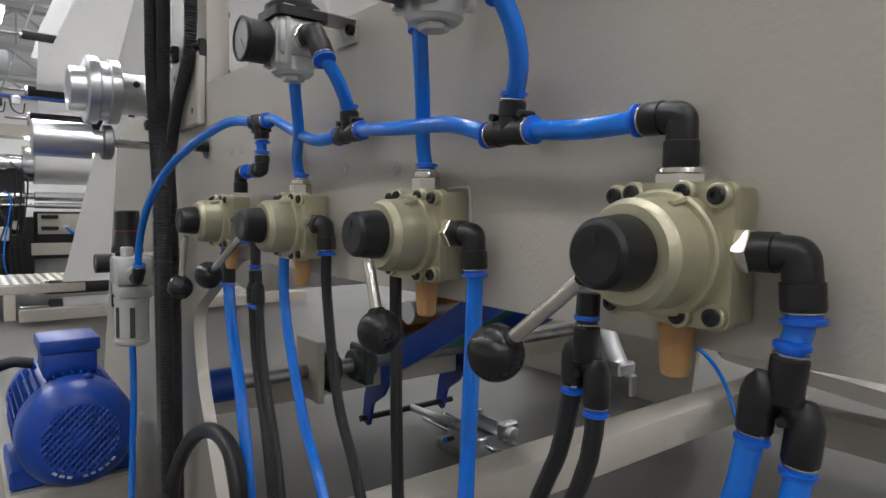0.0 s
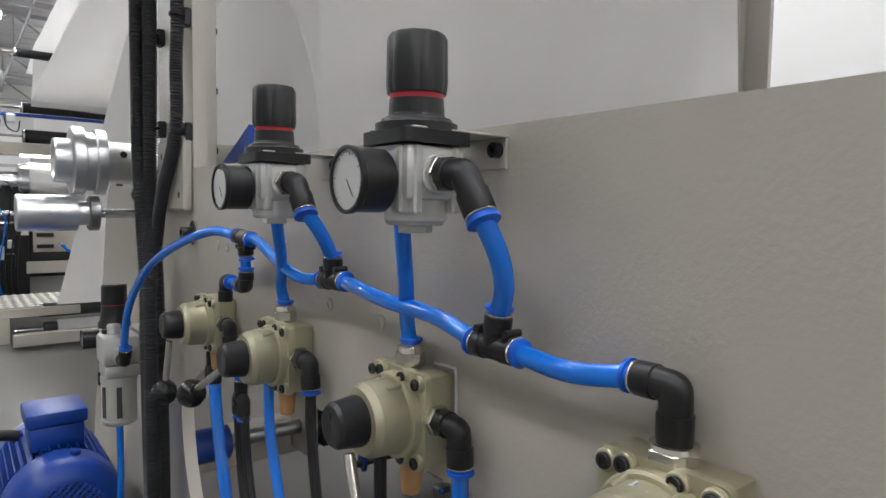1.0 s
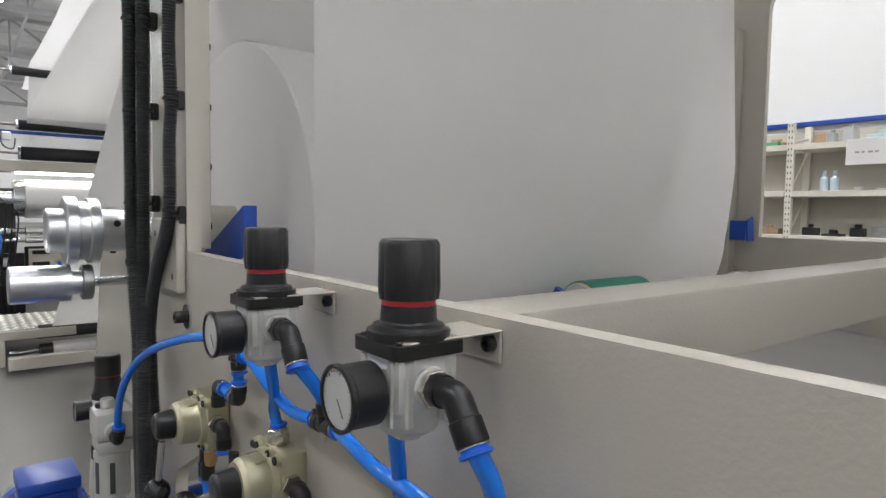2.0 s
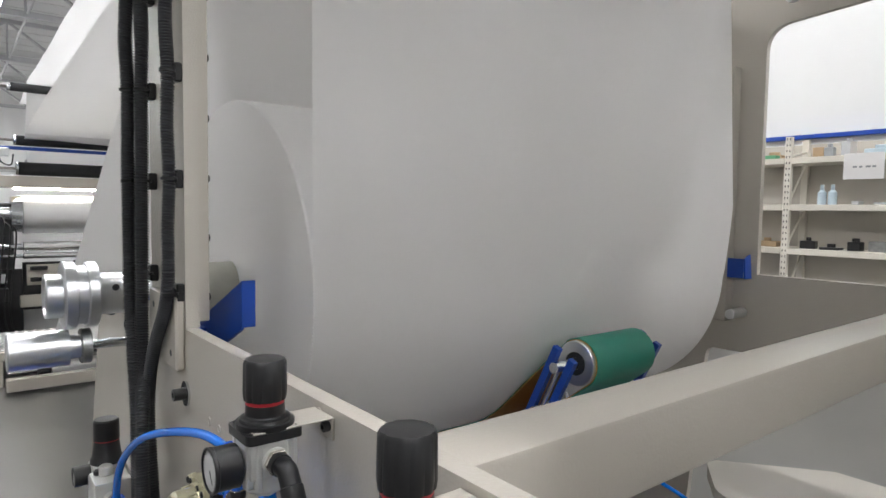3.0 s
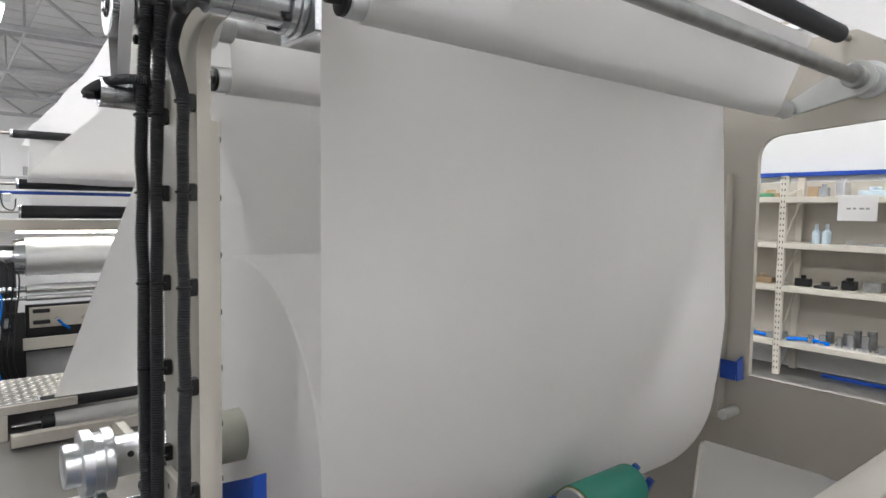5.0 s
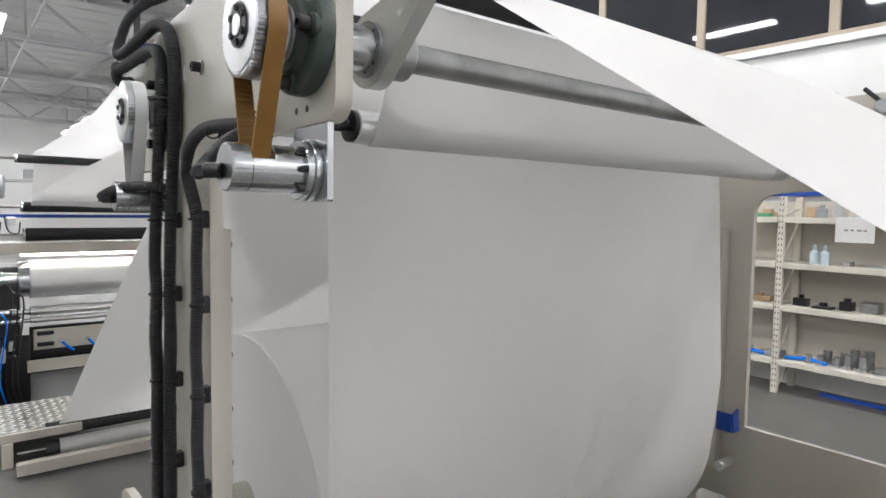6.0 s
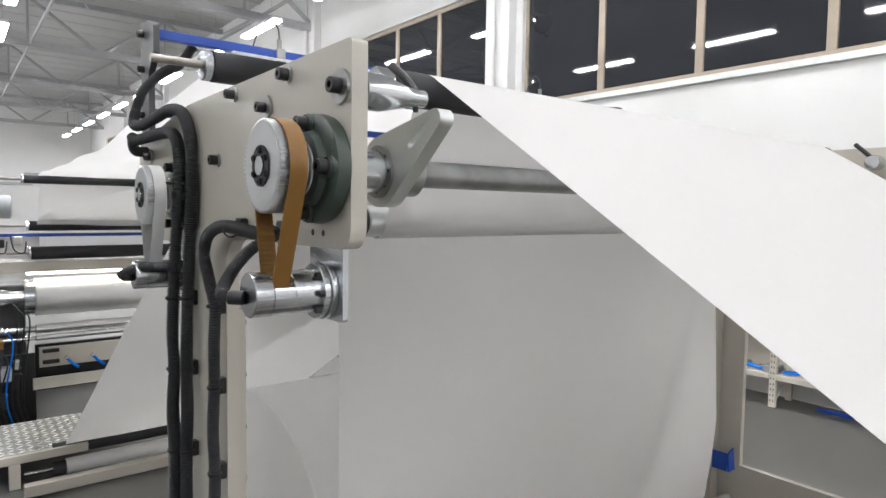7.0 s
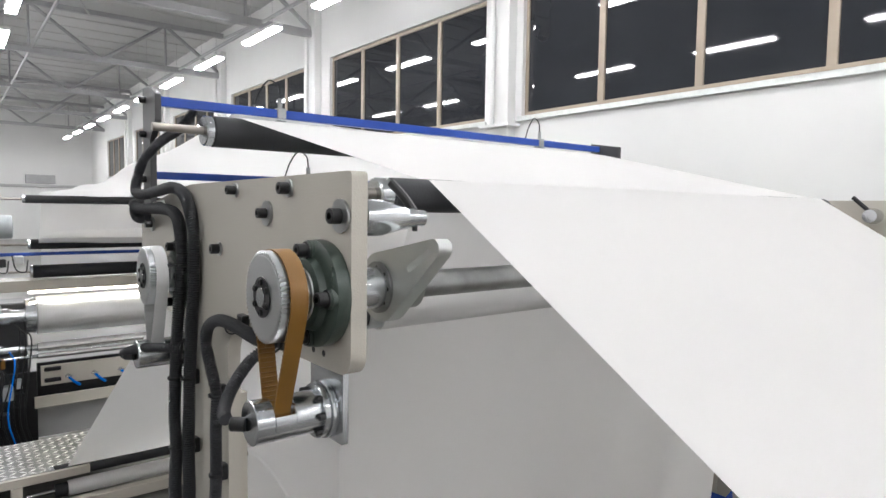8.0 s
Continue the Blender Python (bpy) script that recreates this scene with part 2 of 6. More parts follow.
def thing(name, at, label, category, group="", kind=""):
    """An Empty at the base of a thing made of parts."""
    ob = new(name)
    ob.empty_display_size = 0.05
    ob.location = at
    return tagged(ob, label, category, group, kind)


def base_of(ob):
    o = V3((0, 0, 0))
    while ob:
        o += ob.location
        ob = ob.parent
    return o


def part(name, bm, mat, parent, label="", sharp=32):
    ob = link(name, bm, mat, base_of(parent), sharp)
    ob.parent = parent
    return tagged(ob, label)


def solid(name, bm, mat, label, category, group="", kind="", at=None, sharp=32):
    ob = link(name, bm, mat, at or (0, 0, 0), sharp)
    if at:
        ob.location = at
    return tagged(ob, label, category, group, kind)


def M():
    return bmesh.new()


def cap_screw(bm, at, d, r=0.006, h=0.008, washer=0.0):
    """A socket head screw that stands on at and points along d."""
    at, d = V3(at), V3(d).normalized()
    if washer:
        cyl(bm, at, at + d * 0.002, washer, 24, 0.0005)
        at = at + d * 0.002
    s = r * 0.5
    return lathe(bm, at, at + d, [(0, 0), (0, r), (h - 0.0007, r), (h, r - 0.0007), (h, s), (h * 0.45, s), (h * 0.45, 0)], 16)


# ---- hall ----
WX = 6.1            # inner face of the window wall
def hall():
    f = M()
    box(f, -9, WX + 0.4, -14.3, 40, FLOOR - 0.2, FLOOR)
    solid("floor", f, CONCRETE, "smooth grey epoxy-coated concrete factory floor", "floor", kind="structure")
    # window wall with its openings
    spans = [(-0.24, 6.06), (6.80, 11.5), (12.6, 17.1), (18.2, 22.7), (23.8, 28.3), (29.4, 33.9)]
    sill, top = 3.06, 4.80
    holes = [[(a, sill), (b, sill), (b, top), (a, top)] for a, b in spans]
    w = slab(M(), [(-14, FLOOR), (40, FLOOR), (40, 7.2), (-14, 7.2)], WX, WX + 0.35, holes)
    solid("wall_east", w, WALL, "white painted factory wall with a high band of windows", "wall", kind="structure", sharp=20)
    for i, (a, b) in enumerate(spans):
        win = thing("window_%d" % (i + 1), (WX, a, sill), "dark night window with tan aluminium profiles", "window", kind="structure")
        fr = M()
        for z0, z1 in ((sill, sill + 0.06), (top - 0.06, top)):
            box(fr, WX + 0.06, WX + 0.12, a, b, z0, z1, 0.004)
        panes = 5 if i == 0 else 4
        step = (b - a) / panes
        for k in range(panes + 1):
            y = a + k * step
            box(fr, WX + 0.058, WX + 0.122, max(a, y - 0.045), min(b, y + 0.045), sill + 0.058, top - 0.058, 0.004)
        part("window_frame", fr, ALFRAME, win)
        ledge = box(M(), WX - 0.05, WX + 0.06, a - 0.05, b + 0.05, sill - 0.07, sill - 0.004, 0.004)
        part("window_sill", ledge, ZINC, win, "galvanised steel sill")
        for k in range(panes):
            g = box(M(), WX + 0.085, WX + 0.095, a + k * step + 0.045, a + (k + 1) * step - 0.045, sill + 0.06, top - 0.06)
            part("pane", g, GLASS_NIGHT, win)
    for y in (6.37, 12.05, 17.65, 23.25, 28.85):
        c = box(M(), WX - 0.16, WX - 0.003, y - 0.2, y + 0.2, FLOOR, 6.0, 0.01)
        box(c, WX - 0.24, WX - 0.004, y - 0.3, y + 0.3, sill - 0.14, sill - 0.10, 0.006)
        cyl(c, (WX - 0.22, y + 0.06, sill - 0.1), (WX - 0.22, y + 0.06, 6.0), 0.045, 16)
        solid("column", c, WALL, "white painted wall column with a downpipe between windows", "column", kind="structure")
    # wall_south is out of view, set back for the added lamps
    for name, b in (("wall_north", (-9, WX + 0.35, 38, 38.3)), ("wall_south", (-9, WX + 0.35, -14.3, -14)), ("wall_west", (-9.3, -9, -14, 38.3))):
        q = box(M(), b[0], b[1], b[2], b[3], FLOOR, 7.2)
        solid(name, q, WALL, "plain white painted factory wall", "wall", kind="structure")
    vent = box(M(), 3.1, 4.4, 37.9, 38, 2.75, 3.2, 0.02)
    solid("wall_vent", vent, TRUSS, "small grey vent on the far white wall", "vent")
    rail = box(M(), -9, WX, 37.92, 38, 2.55, 2.7, 0.02)
    solid("trim", rail, ROOF, "grey ledge along the far wall", "trim", kind="structure")
    c = M()
    box(c, -9.3, WX + 0.4, -14.3, 38.3, 6.6, 6.75)
    for k in range(52):
        y = -14 + k
        box(c, -9.3, WX, y, y + 0.12, 6.583, 6.6)
    solid("ceiling", c, ROOF, "pale ribbed sheet metal roof", "ceiling", kind="structure")
    for y in (-10.4, -4.8, 0.8, 6.4, 12.05, 17.65, 23.25, 28.85, 34.4):
        t = M()
        zl, zh, x0, x1 = 5.35, 6.45, -9.0, WX - 0.02
        box(t, x0, x1, y - 0.07, y + 0.07, zl - 0.07, zl + 0.07)
        box(t, x0, x1, y - 0.06, y + 0.06, zh - 0.06, zh + 0.06)
        n = 5
        for k in range(n):
            xa, xb = x0 + (x1 - x0) * k / n, x0 + (x1 - x0) * (k + 1) / n
            xm = (xa + xb) / 2
            sweep(t, [Vector((xa, y, zl)), Vector((xm, y, zh))], 0.045, 6)
            sweep(t, [Vector((xm, y, zh)), Vector((xb, y, zl))], 0.045, 6)
            sweep(t, [Vector((xm, y, zl)), Vector((xm, y, zh))], 0.03, 6)
        solid("roof_truss", t, TRUSS, "grey welded steel roof truss", "truss", "roof trusses")
    brt = thing("roof_bracing", (0, 0, 5.38), "thin grey steel bracing between the roof trusses", "bracing")
    for x in (-5.5, -2.0, 1.6, 4.9):
        for k in range(6):
            ya, yb = 0.8 + 5.6 * k, 6.4 + 5.6 * k
            if k % 2 == 0:
                part("brace", sweep(M(), [Vector((x, ya, 5.4)), Vector((x + 1.2, yb, 6.4))], 0.03, 6), TRUSS, brt)
            part("brace", sweep(M(), [Vector((x, ya, 5.38)), Vector((x, yb, 5.38))], 0.035, 6), TRUSS, brt)


def ceiling_lamp(x, y):
    t = thing("ceiling_lamp", (x, y, LAMP_Z), "long white fluorescent ceiling lamp, switched on", "lamp", "ceiling lamps")
    h = box(M(), x - 0.09, x + 0.09, y - 0.76, y + 0.76, LAMP_Z + 0.005, LAMP_Z + 0.06, 0.01)
    part("housing", h, WALL, t)
    for s in (-0.5, 0.5):
        part("hanger", cyl(M(), (x, y + s, LAMP_Z + 0.06), (x, y + s, 6.605), 0.003, 6), TRUSS, t)
    d = box(M(), x - 0.08, x + 0.08, y - 0.75, y + 0.75, LAMP_Z - 0.035, LAMP_Z + 0.003, 0.012)
    part("diffuser", d, LAMP, t, "glowing white diffuser")
    return t


def lights():
    first = ceiling_lamp(LAMP_ROWS[1], 8.29 - 2.93 * 2)
    for i, x in enumerate(LAMP_ROWS):
        # k below 0: unseen lamps behind the camera, added to brighten the paper's front
        for k in range(-3, 14):
            y = 8.29 + (k - 4) * 2.93 + (0.0 if i == 0 else 0.6)
            if not (i == 1 and k == 2) and y > -13.5:
                copy_thing(first, Matrix.Translation((x, y, LAMP_Z)))
    first.location = (LAMP_ROWS[1], 8.29 - 2.93 * 2 + 0.6, LAMP_Z)


# ---- unwinder frame ----
PX0, PX1 = 0.315, 0.335       # faces of the operator side plate
RX0, RX1 = 2.0, 2.02          # faces of the far side plate


def unwinder():
    t = thing("unwinder_frame", (1.15, 1.0, FLOOR), "beige painted steel frame of a paper roll unwinder", "machine frame")
    low = rounded([(-0.6, 0.548), (0.9, 0.548), (1.10, 0.44), (1.085, 0.34), (0.85, FLOOR), (2.03, FLOOR), (1.775, 0.60), (1.70, 0.80), (1.36, 0.812), (-0.6, 0.812)],
                  [0, 0.05, 0.04, 0.05, 0, 0, 0.05, 0.05, 0, 0])
    part("lower_side_plate", slab(M(), low, PX0, PX1), PAINT, t)
    post = rounded([(1.016, 0.8125), (1.215, 0.8125), (1.215, 1.575), (1.6, 1.575), (1.6, 1.79), (1.236, 1.84), (0.605, 1.844), (0.605, 1.600), (1.016, 1.598)],
                   [0, 0, 0.04, 0.03, 0.03, 0.06, 0.008, 0.03, 0.06], 8)
    part("upper_side_plate", slab(M(), post, PX0 + 0.0006, PX1 + 0.002), PAINT_ROUGH, t)
    for y in (0.672, 0.700):
        part("screw_hole", cyl(M(), (PX0 + 0.0004, y, 1.618), (PX0 + 0.0002, y, 1.618), 0.0042, 18), INK, t)
    cover = box(M(), PX1 + 0.0022, PX1 + 0.033, 1.066, 1.15, 0.8125, 1.465, 0.0015)
    part("cover_strip", cover, PAINT, t)
    # bolts on the strip's inner face
    for k in range(7):
        b = cap_screw(M(), (PX1 + 0.0332, 1.094, 0.849 + 0.0981 * k), (1, 0, 0), 0.0065, 0.009)
        part("bolt", b, BLACK, t)
    # blind screw holes along the post
    for k in range(7):
        part("screw_hole", cyl(M(), (PX0 + 0.0004, 1.097, 0.93 + 0.098 * k), (PX0 + 0.0002, 1.097, 0.93 + 0.098 * k), 0.0032, 14), INK, t)
    bracket = box(M(), PX0 - 0.014, PX0 + 0.0002, 1.018, 1.172, 0.748, 0.862, 0.003)
    cp = part("clamp_plate", bracket, PAINT, t)
    for y in (1.045, 1.145):
        for z in (0.772, 0.836):
            part("screw_hole", cyl(M(), (PX0 - 0.0139, y, z), (PX0 - 0.0142, y, z), 0.0055, 16), INK, cp)
    # far side plate with its window
    hole = rounded([(0.947, 0.812), (0.947, 1.562), (-0.35, 1.66), (-0.35, 0.812)], [0.001, 0.07, 0.07, 0.001], 8)
    foot = rounded([(-0.6, FLOOR), (0.2, 0.50), (0.72, 0.565), (1.10, 0.560), (1.16, FLOOR), (2.0, FLOOR), (1.6, 0.80), (1.3, 1.84), (-0.45, 1.842), (-0.6, 0.9)],
                   [0, 0.05, 0.02, 0.03, 0, 0, 0.05, 0.05, 0.08, 0.08])
    part("far_side_plate", slab(M(), foot, RX0, RX1, [hole]), PAINT, t)
    strip = box(M(), RX0 - 0.045, RX0 - 0.0005, 1.02, 1.12, 0.66, 1.455, 0.002)
    part("far_cover_strip", strip, PAINT, t)
    rb = M()
    box(rb, PX1 + 0.0003, RX0 - 0.0003, 0.398, 0.478, 0.708, 0.797, 0.006, 2)
    part("front_crossbar", rb, PAINT, t)
    for b in ((PX1 - 0.02, RX0 + 0.1, 0.80, 0.88, FLOOR + 0.14, FLOOR + 0.22), (1.62, 1.70, -0.5, 0.7985, FLOOR + 0.14, FLOOR + 0.22), (PX1 + 0.0003, RX0 - 0.0003, 1.55, 1.63, 0.10, 0.19)):
        part("floor_beam", box(M(), *b, 0.005, 2), PAINT, t)
    tray = slab(M(), rounded([(1.60, 0.84), (1.785, 0.972), (1.9985, 0.70), (1.9985, 0.0), (1.35, 0.10)], [0.04, 0.05, 0, 0, 0]), 0.235, 0.27, axis="z")
    part("guard_panel", tray, PAINT, t)
    pb = cyl(M(), (RX0, 0.985, 0.69), (RX0 - 0.085, 0.985, 0.69), 0.0155, 20, 0.002)
    part("stop_pin", pb, ZINC, t)
    # guides of the roll shaft, blue
    g = slab(M(), [(0.9925, 0.806), (0.9925, 0.882), (1.20, 0.792), (1.20, 0.712)], 0.392, 0.397)
    box(g, 0.392, 0.4145, 0.9885, 0.9923, 0.810, 0.884, 0.0006)
    box(g, PX1 + 0.0025, 0.3918, 1.155, 1.195, 0.745, 0.785, 0.002)
    part("shaft_guide", g, BLUE, t, "blue painted bent shaft guide")
    g = slab(M(), [(1.945, 0.80), (1.985, 0.80), (1.972, 0.875), (1.938, 0.862)], 0.955, 0.960, axis="y")
    box(g, 1.9385, 1.943, 0.9602, 1.01, 0.802, 0.862, 0.0006)
    box(g, 1.943, RX0 - 0.0005, 0.9985, 1.01, 0.803, 0.815, 0.0006)
    part("shaft_guide", g, BLUE, t, "blue painted bent shaft guide")
    return t


# ---- paper ----
def sheet(bm, prof, x0, x1, nx=40, thick=0.0006, wave=0.0, calm=0):
    rows = []
    for i, (y, z) in enumerate(prof):
        row = []
        for k in range(nx + 1):
            x = x0 + (x1 - x0) * k / nx
            w = wave * noise.noise(Vector((x * 2.2, y * 1.7, z * 1.4))) * min(1.0, max(0.0, (i - calm) / 14) if calm else 1.0)
            row.append((x, y + w, z + w * 0.7))
        rows.append(row)
    top = [[bm.verts.new(p) for p in r] for r in rows]
    for a, b in zip(top, top[1:]):
        for k in range(nx):
            bm.faces.new((a[k], a[k + 1], b[k + 1], b[k]))
    return bm


ROLL = (1.345, 0.828, 0.39)
WL, WR = 0.5, 1.87


def arc(c, r, a0, a1, n):
    return [(c[0] + r * math.cos(radians(a0 + (a1 - a0) * k / n)), c[1] + r * math.sin(radians(a0 + (a1 - a0) * k / n))) for k in range(n + 1)]


def line(a, b, n):
    return [(a[0] + (b[0] - a[0]) * k / n, a[1] + (b[1] - a[1]) * k / n) for k in range(n + 1)]


def web_folds(x, z):
    """Slack folds that run slantwise from the top corners of the hanging web."""
    calm = min(1.0, max(0.0, (z - 0.80) / 0.22)) * min(1.0, max(0.0, (1.66 - z) / 0.12))
    out = 0.0
    for x0, slant, width, depth in ((1.72, -0.34, 0.055, -0.0060), (1.54, -0.42, 0.085, 0.0065), (1.36, -0.40, 0.10, -0.0035), (0.62, 0.46, 0.075, -0.0040), (0.86, 0.48, 0.10, 0.0042), (1.12, -0.06, 0.13, -0.0035)):
        out += depth * math.exp(-((x - x0 - slant * (1.60 - z)) / width) ** 2)
    edge = max(0.0, x - 1.79 + 0.27 * (1.60 - z))
    return (1.9 * out - 0.15 * edge) * calm


def paper():
    y, z, r = ROLL
    t = thing("paper_roll", (1.18, y, z - r), "large roll of white paper on an unwinding shaft", "paper roll")
    b = lathe(M(), (WL, y, z), (WR, y, z), [(0, 0.058), (0, r - 0.003), (0.003, r), (WR - WL - 0.061, r), (WR - WL - 0.058, r - 0.003), (WR - WL - 0.058, 0.058), (0, 0.058)], 128)
    part("paper_body", b, PAPER, t)
    c = lathe(M(), (0.405, y, z), (1.93, y, z), [(0, 0.044), (0, 0.056), (1.525, 0.056), (1.525, 0.044), (0, 0.044)], 40)
    part("core", c, CARD, t, "grey cardboard core")
    s = M()
    cyl(s, (0.30, y, z), (2.05, y, z), 0.037, 32, 0.002)
    part("shaft", s, STEEL, t)
    # vertical run from the roll up to the guide roller
    up = arc((y, z), r + 0.0012, 262, 180, 20)[:-1] + line((y - r - 0.0012, z), (0.967, 1.70), 52)
    vs = sheet(M(), up, WL - 0.002, WR - 0.066, 72, 0.0006, 0.004, 19)
    for v in vs.verts:
        v.co.y += web_folds(v.co.x, v.co.z)
    solid("paper_web", vs, PAPER, "white paper web running straight up from the roll", "paper web")
    # guide rollers wrapped by paper, one before each dancer shaft
    for gy, gz in ((0.842, 1.629), (1.403, 1.598)):
        gr = 0.0285
        g = thing("guide_roller", (1.15, gy, gz - gr), "slim aluminium guide roller wrapped in white paper", "roller", "guide rollers")
        part("roller_body", cyl(M(), (0.474, gy, gz), (1.93, gy, gz), gr - 0.003, 40, 0.002), ALU, g)
        part("roller_end", lathe(M(), (0.4735, gy, gz), (0, gy, gz), [(0, 0), (0, 0.0245), (0.006, 0.0245), (0.008, 0.021), (0.008, 0.010), (0.030, 0.010), (0.030, 0)], 30), BLACK, g, "black bearing end")
    gy, gz, gr = 0.842, 1.629, 0.0285
    wrap = sheet(M(), line((0.930, 1.76), (gy + gr, gz + 0.004), 8)[:-1] + arc((gy, gz), gr, 5, -180, 24) + line((gy - gr, gz), (0.742, 1.80), 10)[1:], WL, 1.835, 30, 0.0006, 0.001)
    solid("paper_wrap", wrap, PAPER, "white paper passing round a guide roller", "paper web")
    wrap = sheet(M(), line((1.74, 1.700), (1.428, 1.586), 8)[:-1] + arc((1.403, 1.598), gr, -25, -176, 20) + line((1.3745, 1.600), (1.388, 1.742), 12)[1:], WL, 1.88, 30, 0.0006, 0.001)
    solid("paper_wrap", wrap, PAPER, "white paper passing round the second guide roller", "paper web")
    # top run over the black rollers and down past the crossbar
    down = arc((0.713, 1.816), 0.0284, 80, 122, 6) + line((0.698, 1.8402), (-0.55, 1.050), 40)[1:]
    run = line((1.46, 2.0095), (0.72, 1.8445), 20)[:-1]
    sh = sheet(M(), run + down, WL, WR + 0.022, 40, 0.0006, 0.0025)
    solid("paper_web", sh, PAPER, "white paper web sloping down over a black roller", "paper web")
    far = [(6.1, 1.80), (5.46, 1.86), (4.8, 1.875), (4.0, 1.885), (3.2, 1.90), (2.5, 1.945), (1.9, 1.985), (1.47, 2.012)]
    fs = sheet(M(), [(p.x, p.y) for p in smooth([(a, b, 0) for a, b in far], 6)], WL, WR, 40, 0.0006, 0.03)
    solid("paper_web", fs, PAPER, "white paper web sagging between two machines", "paper web")
    mid = [(5.742, 1.513), (5.655, 1.526), (5.0, 1.588), (3.99, 1.647), (3.11, 1.684), (2.34, 1.715), (1.395, 1.752)]
    ms = sheet(M(), [(p.x, p.y) for p in smooth([(a, b, 0) for a, b in mid], 6)], WL, WR, 30, 0.0006, 0.006)
    solid("paper_web", ms, PAPER, "white paper web sloping gently down to a far idler roller", "paper web")
    lo = line((4.46, 0.13), (1.74, 1.703), 40)
    ls = sheet(M(), lo, WL, WR, 30, 0.0006, 0.006)
    solid("paper_web", ls, PAPER, "white paper web rising steeply from a low roller", "paper web")


def foam_roller(y, z, r, x0, x1, label, shaft0, shaft1, mat=FOAM, collar=0.02):
    t = thing("idler_roller", ((x0 + x1) / 2, y, z - r), label, "roller", "idler rollers")
    part("sleeve", cyl(M(), (x0, y, z), (x1, y, z), r, 40, 0.002), mat, t)
    part("end_cap", cyl(M(), (x0 - collar, y, z), (x0 - 0.0005, y, z), r * 0.97, 32, 0.0025), STEEL, t)
    part("axle", cyl(M(), (shaft0, y, z), (shaft1, y, z), min(0.0095, r * 0.4), 18), AXLE, t, "dull brown-grey axle")
    return t


# ---- pneumatic panel ----
VZ = 0.600
RY = (0.345, 0.569)
VY = (0.1835, 0.4075, 0.639, 0.866)
XF = PX0 - 0.0285            # front of a valve's block


def valve(y, ball_at, name_extra=""):
    t = thing("hand_valve", (PX0, y, VZ), "champagne-coloured rotary hand valve with a black hub and ball lever", "valve", "hand valves")
    o = VZ
    b = box(M(), XF + 0.006, PX0 - 0.0004, y - 0.034, y + 0.034, o - 0.034, o + 0.034, 0.003, 2)
    part("block", b, VALVE, t)
    f = slab(M(), rounded([(y - 0.036, o - 0.036), (y + 0.036, o - 0.036), (y + 0.036, o + 0.036), (y - 0.036, o + 0.036)], 0.007, 5), XF, XF + 0.0058)
    part("cover", f, VALVE, t)
    d = lathe(M(), (XF, y, o), (XF - 1, y, o), [(0, 0), (0, 0.0330), (0.0060, 0.0325), (0.0070, 0.0310), (0.0070, 0.0285), (0.0285, 0.0276), (0.0305, 0.0260), (0.0340, 0.0245), (0.0340, 0)], 56)
    part("bonnet", d, VALVE, t, sharp=18)
    for k, (dy, dz) in enumerate(((-0.029, 0.029), (0.029, 0.029), (-0.029, -0.029), (0.029, -0.029), (-0.011, 0.0305), (-0.011, -0.0305), (0.018, 0.0305))):
        lug = cyl(M(), (XF + 0.002, y + dy, o + dz), (XF - 0.004, y + dy, o + dz), 0.0062, 16, 0.0008)
        pl = part("lug", lug, VALVE, t)
        part("screw", cap_screw(M(), (XF - 0.0041, y + dy, o + dz), (-1, 0, 0), 0.0044, 0.0022), BLACK, pl, "black socket screw")
    for s in (-1, 1):
        rib = sweep(M(), [Vector((XF - 0.001, y + 0.014 * s, o + 0.028)), Vector((XF - 0.018, y + 0.014 * s, o + 0.0245))], 0.0018, 8)
        part("rib", rib, VALVE, t)
    o2 = o + 0.001
    h = lathe(M(), (XF - 0.0340, y, o2), (XF - 1, y, o2), [(0, 0), (0, 0.0184), (0.002, 0.0188), (0.0195, 0.0168), (0.0220, 0.0148), (0.0225, 0.0135), (0.0225, 0.004), (0.0220, 0.0015), (0.0220, 0)], 40)
    hub = part("hub", h, BLACK, t, "black plastic hub", sharp=20)
    part("hub_mark", box(M(), XF - 0.0570, XF - 0.0562, y - 0.0012, y + 0.0012, o + 0.006, o + 0.011), INK, hub)
    bp = V3(ball_at)
    start = Vector((XF - 0.045, y, o))
    dvec = (bp - start).normalized()
    lv = cyl(M(), start + dvec * 0.02, bp - dvec * 0.010, 0.0042, 18, 0.0006)
    lever = part("lever", lv, NICKEL, t, "bare metal lever rod")
    bb = ball(M(), bp, 0.0164, 32)
    cyl(bb, bp - dvec * 0.0165, bp - dvec * 0.008, 0.0062, 16)
    part("ball_knob", bb, BLACK_GLOSS, lever, "glossy black ball knob")
    # bronze silencer below
    s = lathe(M(), (XF + 0.014, y, o - 0.034), (XF + 0.014, y, -1), [(0, 0), (0, 0.0098), (0.028, 0.0078), (0.031, 0.007), (0.032, 0.0055), (0.032, 0)], 24)
    part("silencer", s, BRONZE, t, "tan sintered bronze silencer")
    # sealed lead and type label
    part("type_label", box(M(), XF - 0.016, XF - 0.009, y - 0.004, y + 0.006, o + 0.0268, o + 0.0279), SEAL, t, "small blue and white label")
    part("label_print", box(M(), XF - 0.014, XF - 0.011, y - 0.002, y + 0.004, o + 0.02792, o + 0.02805), RING, t)
    return t


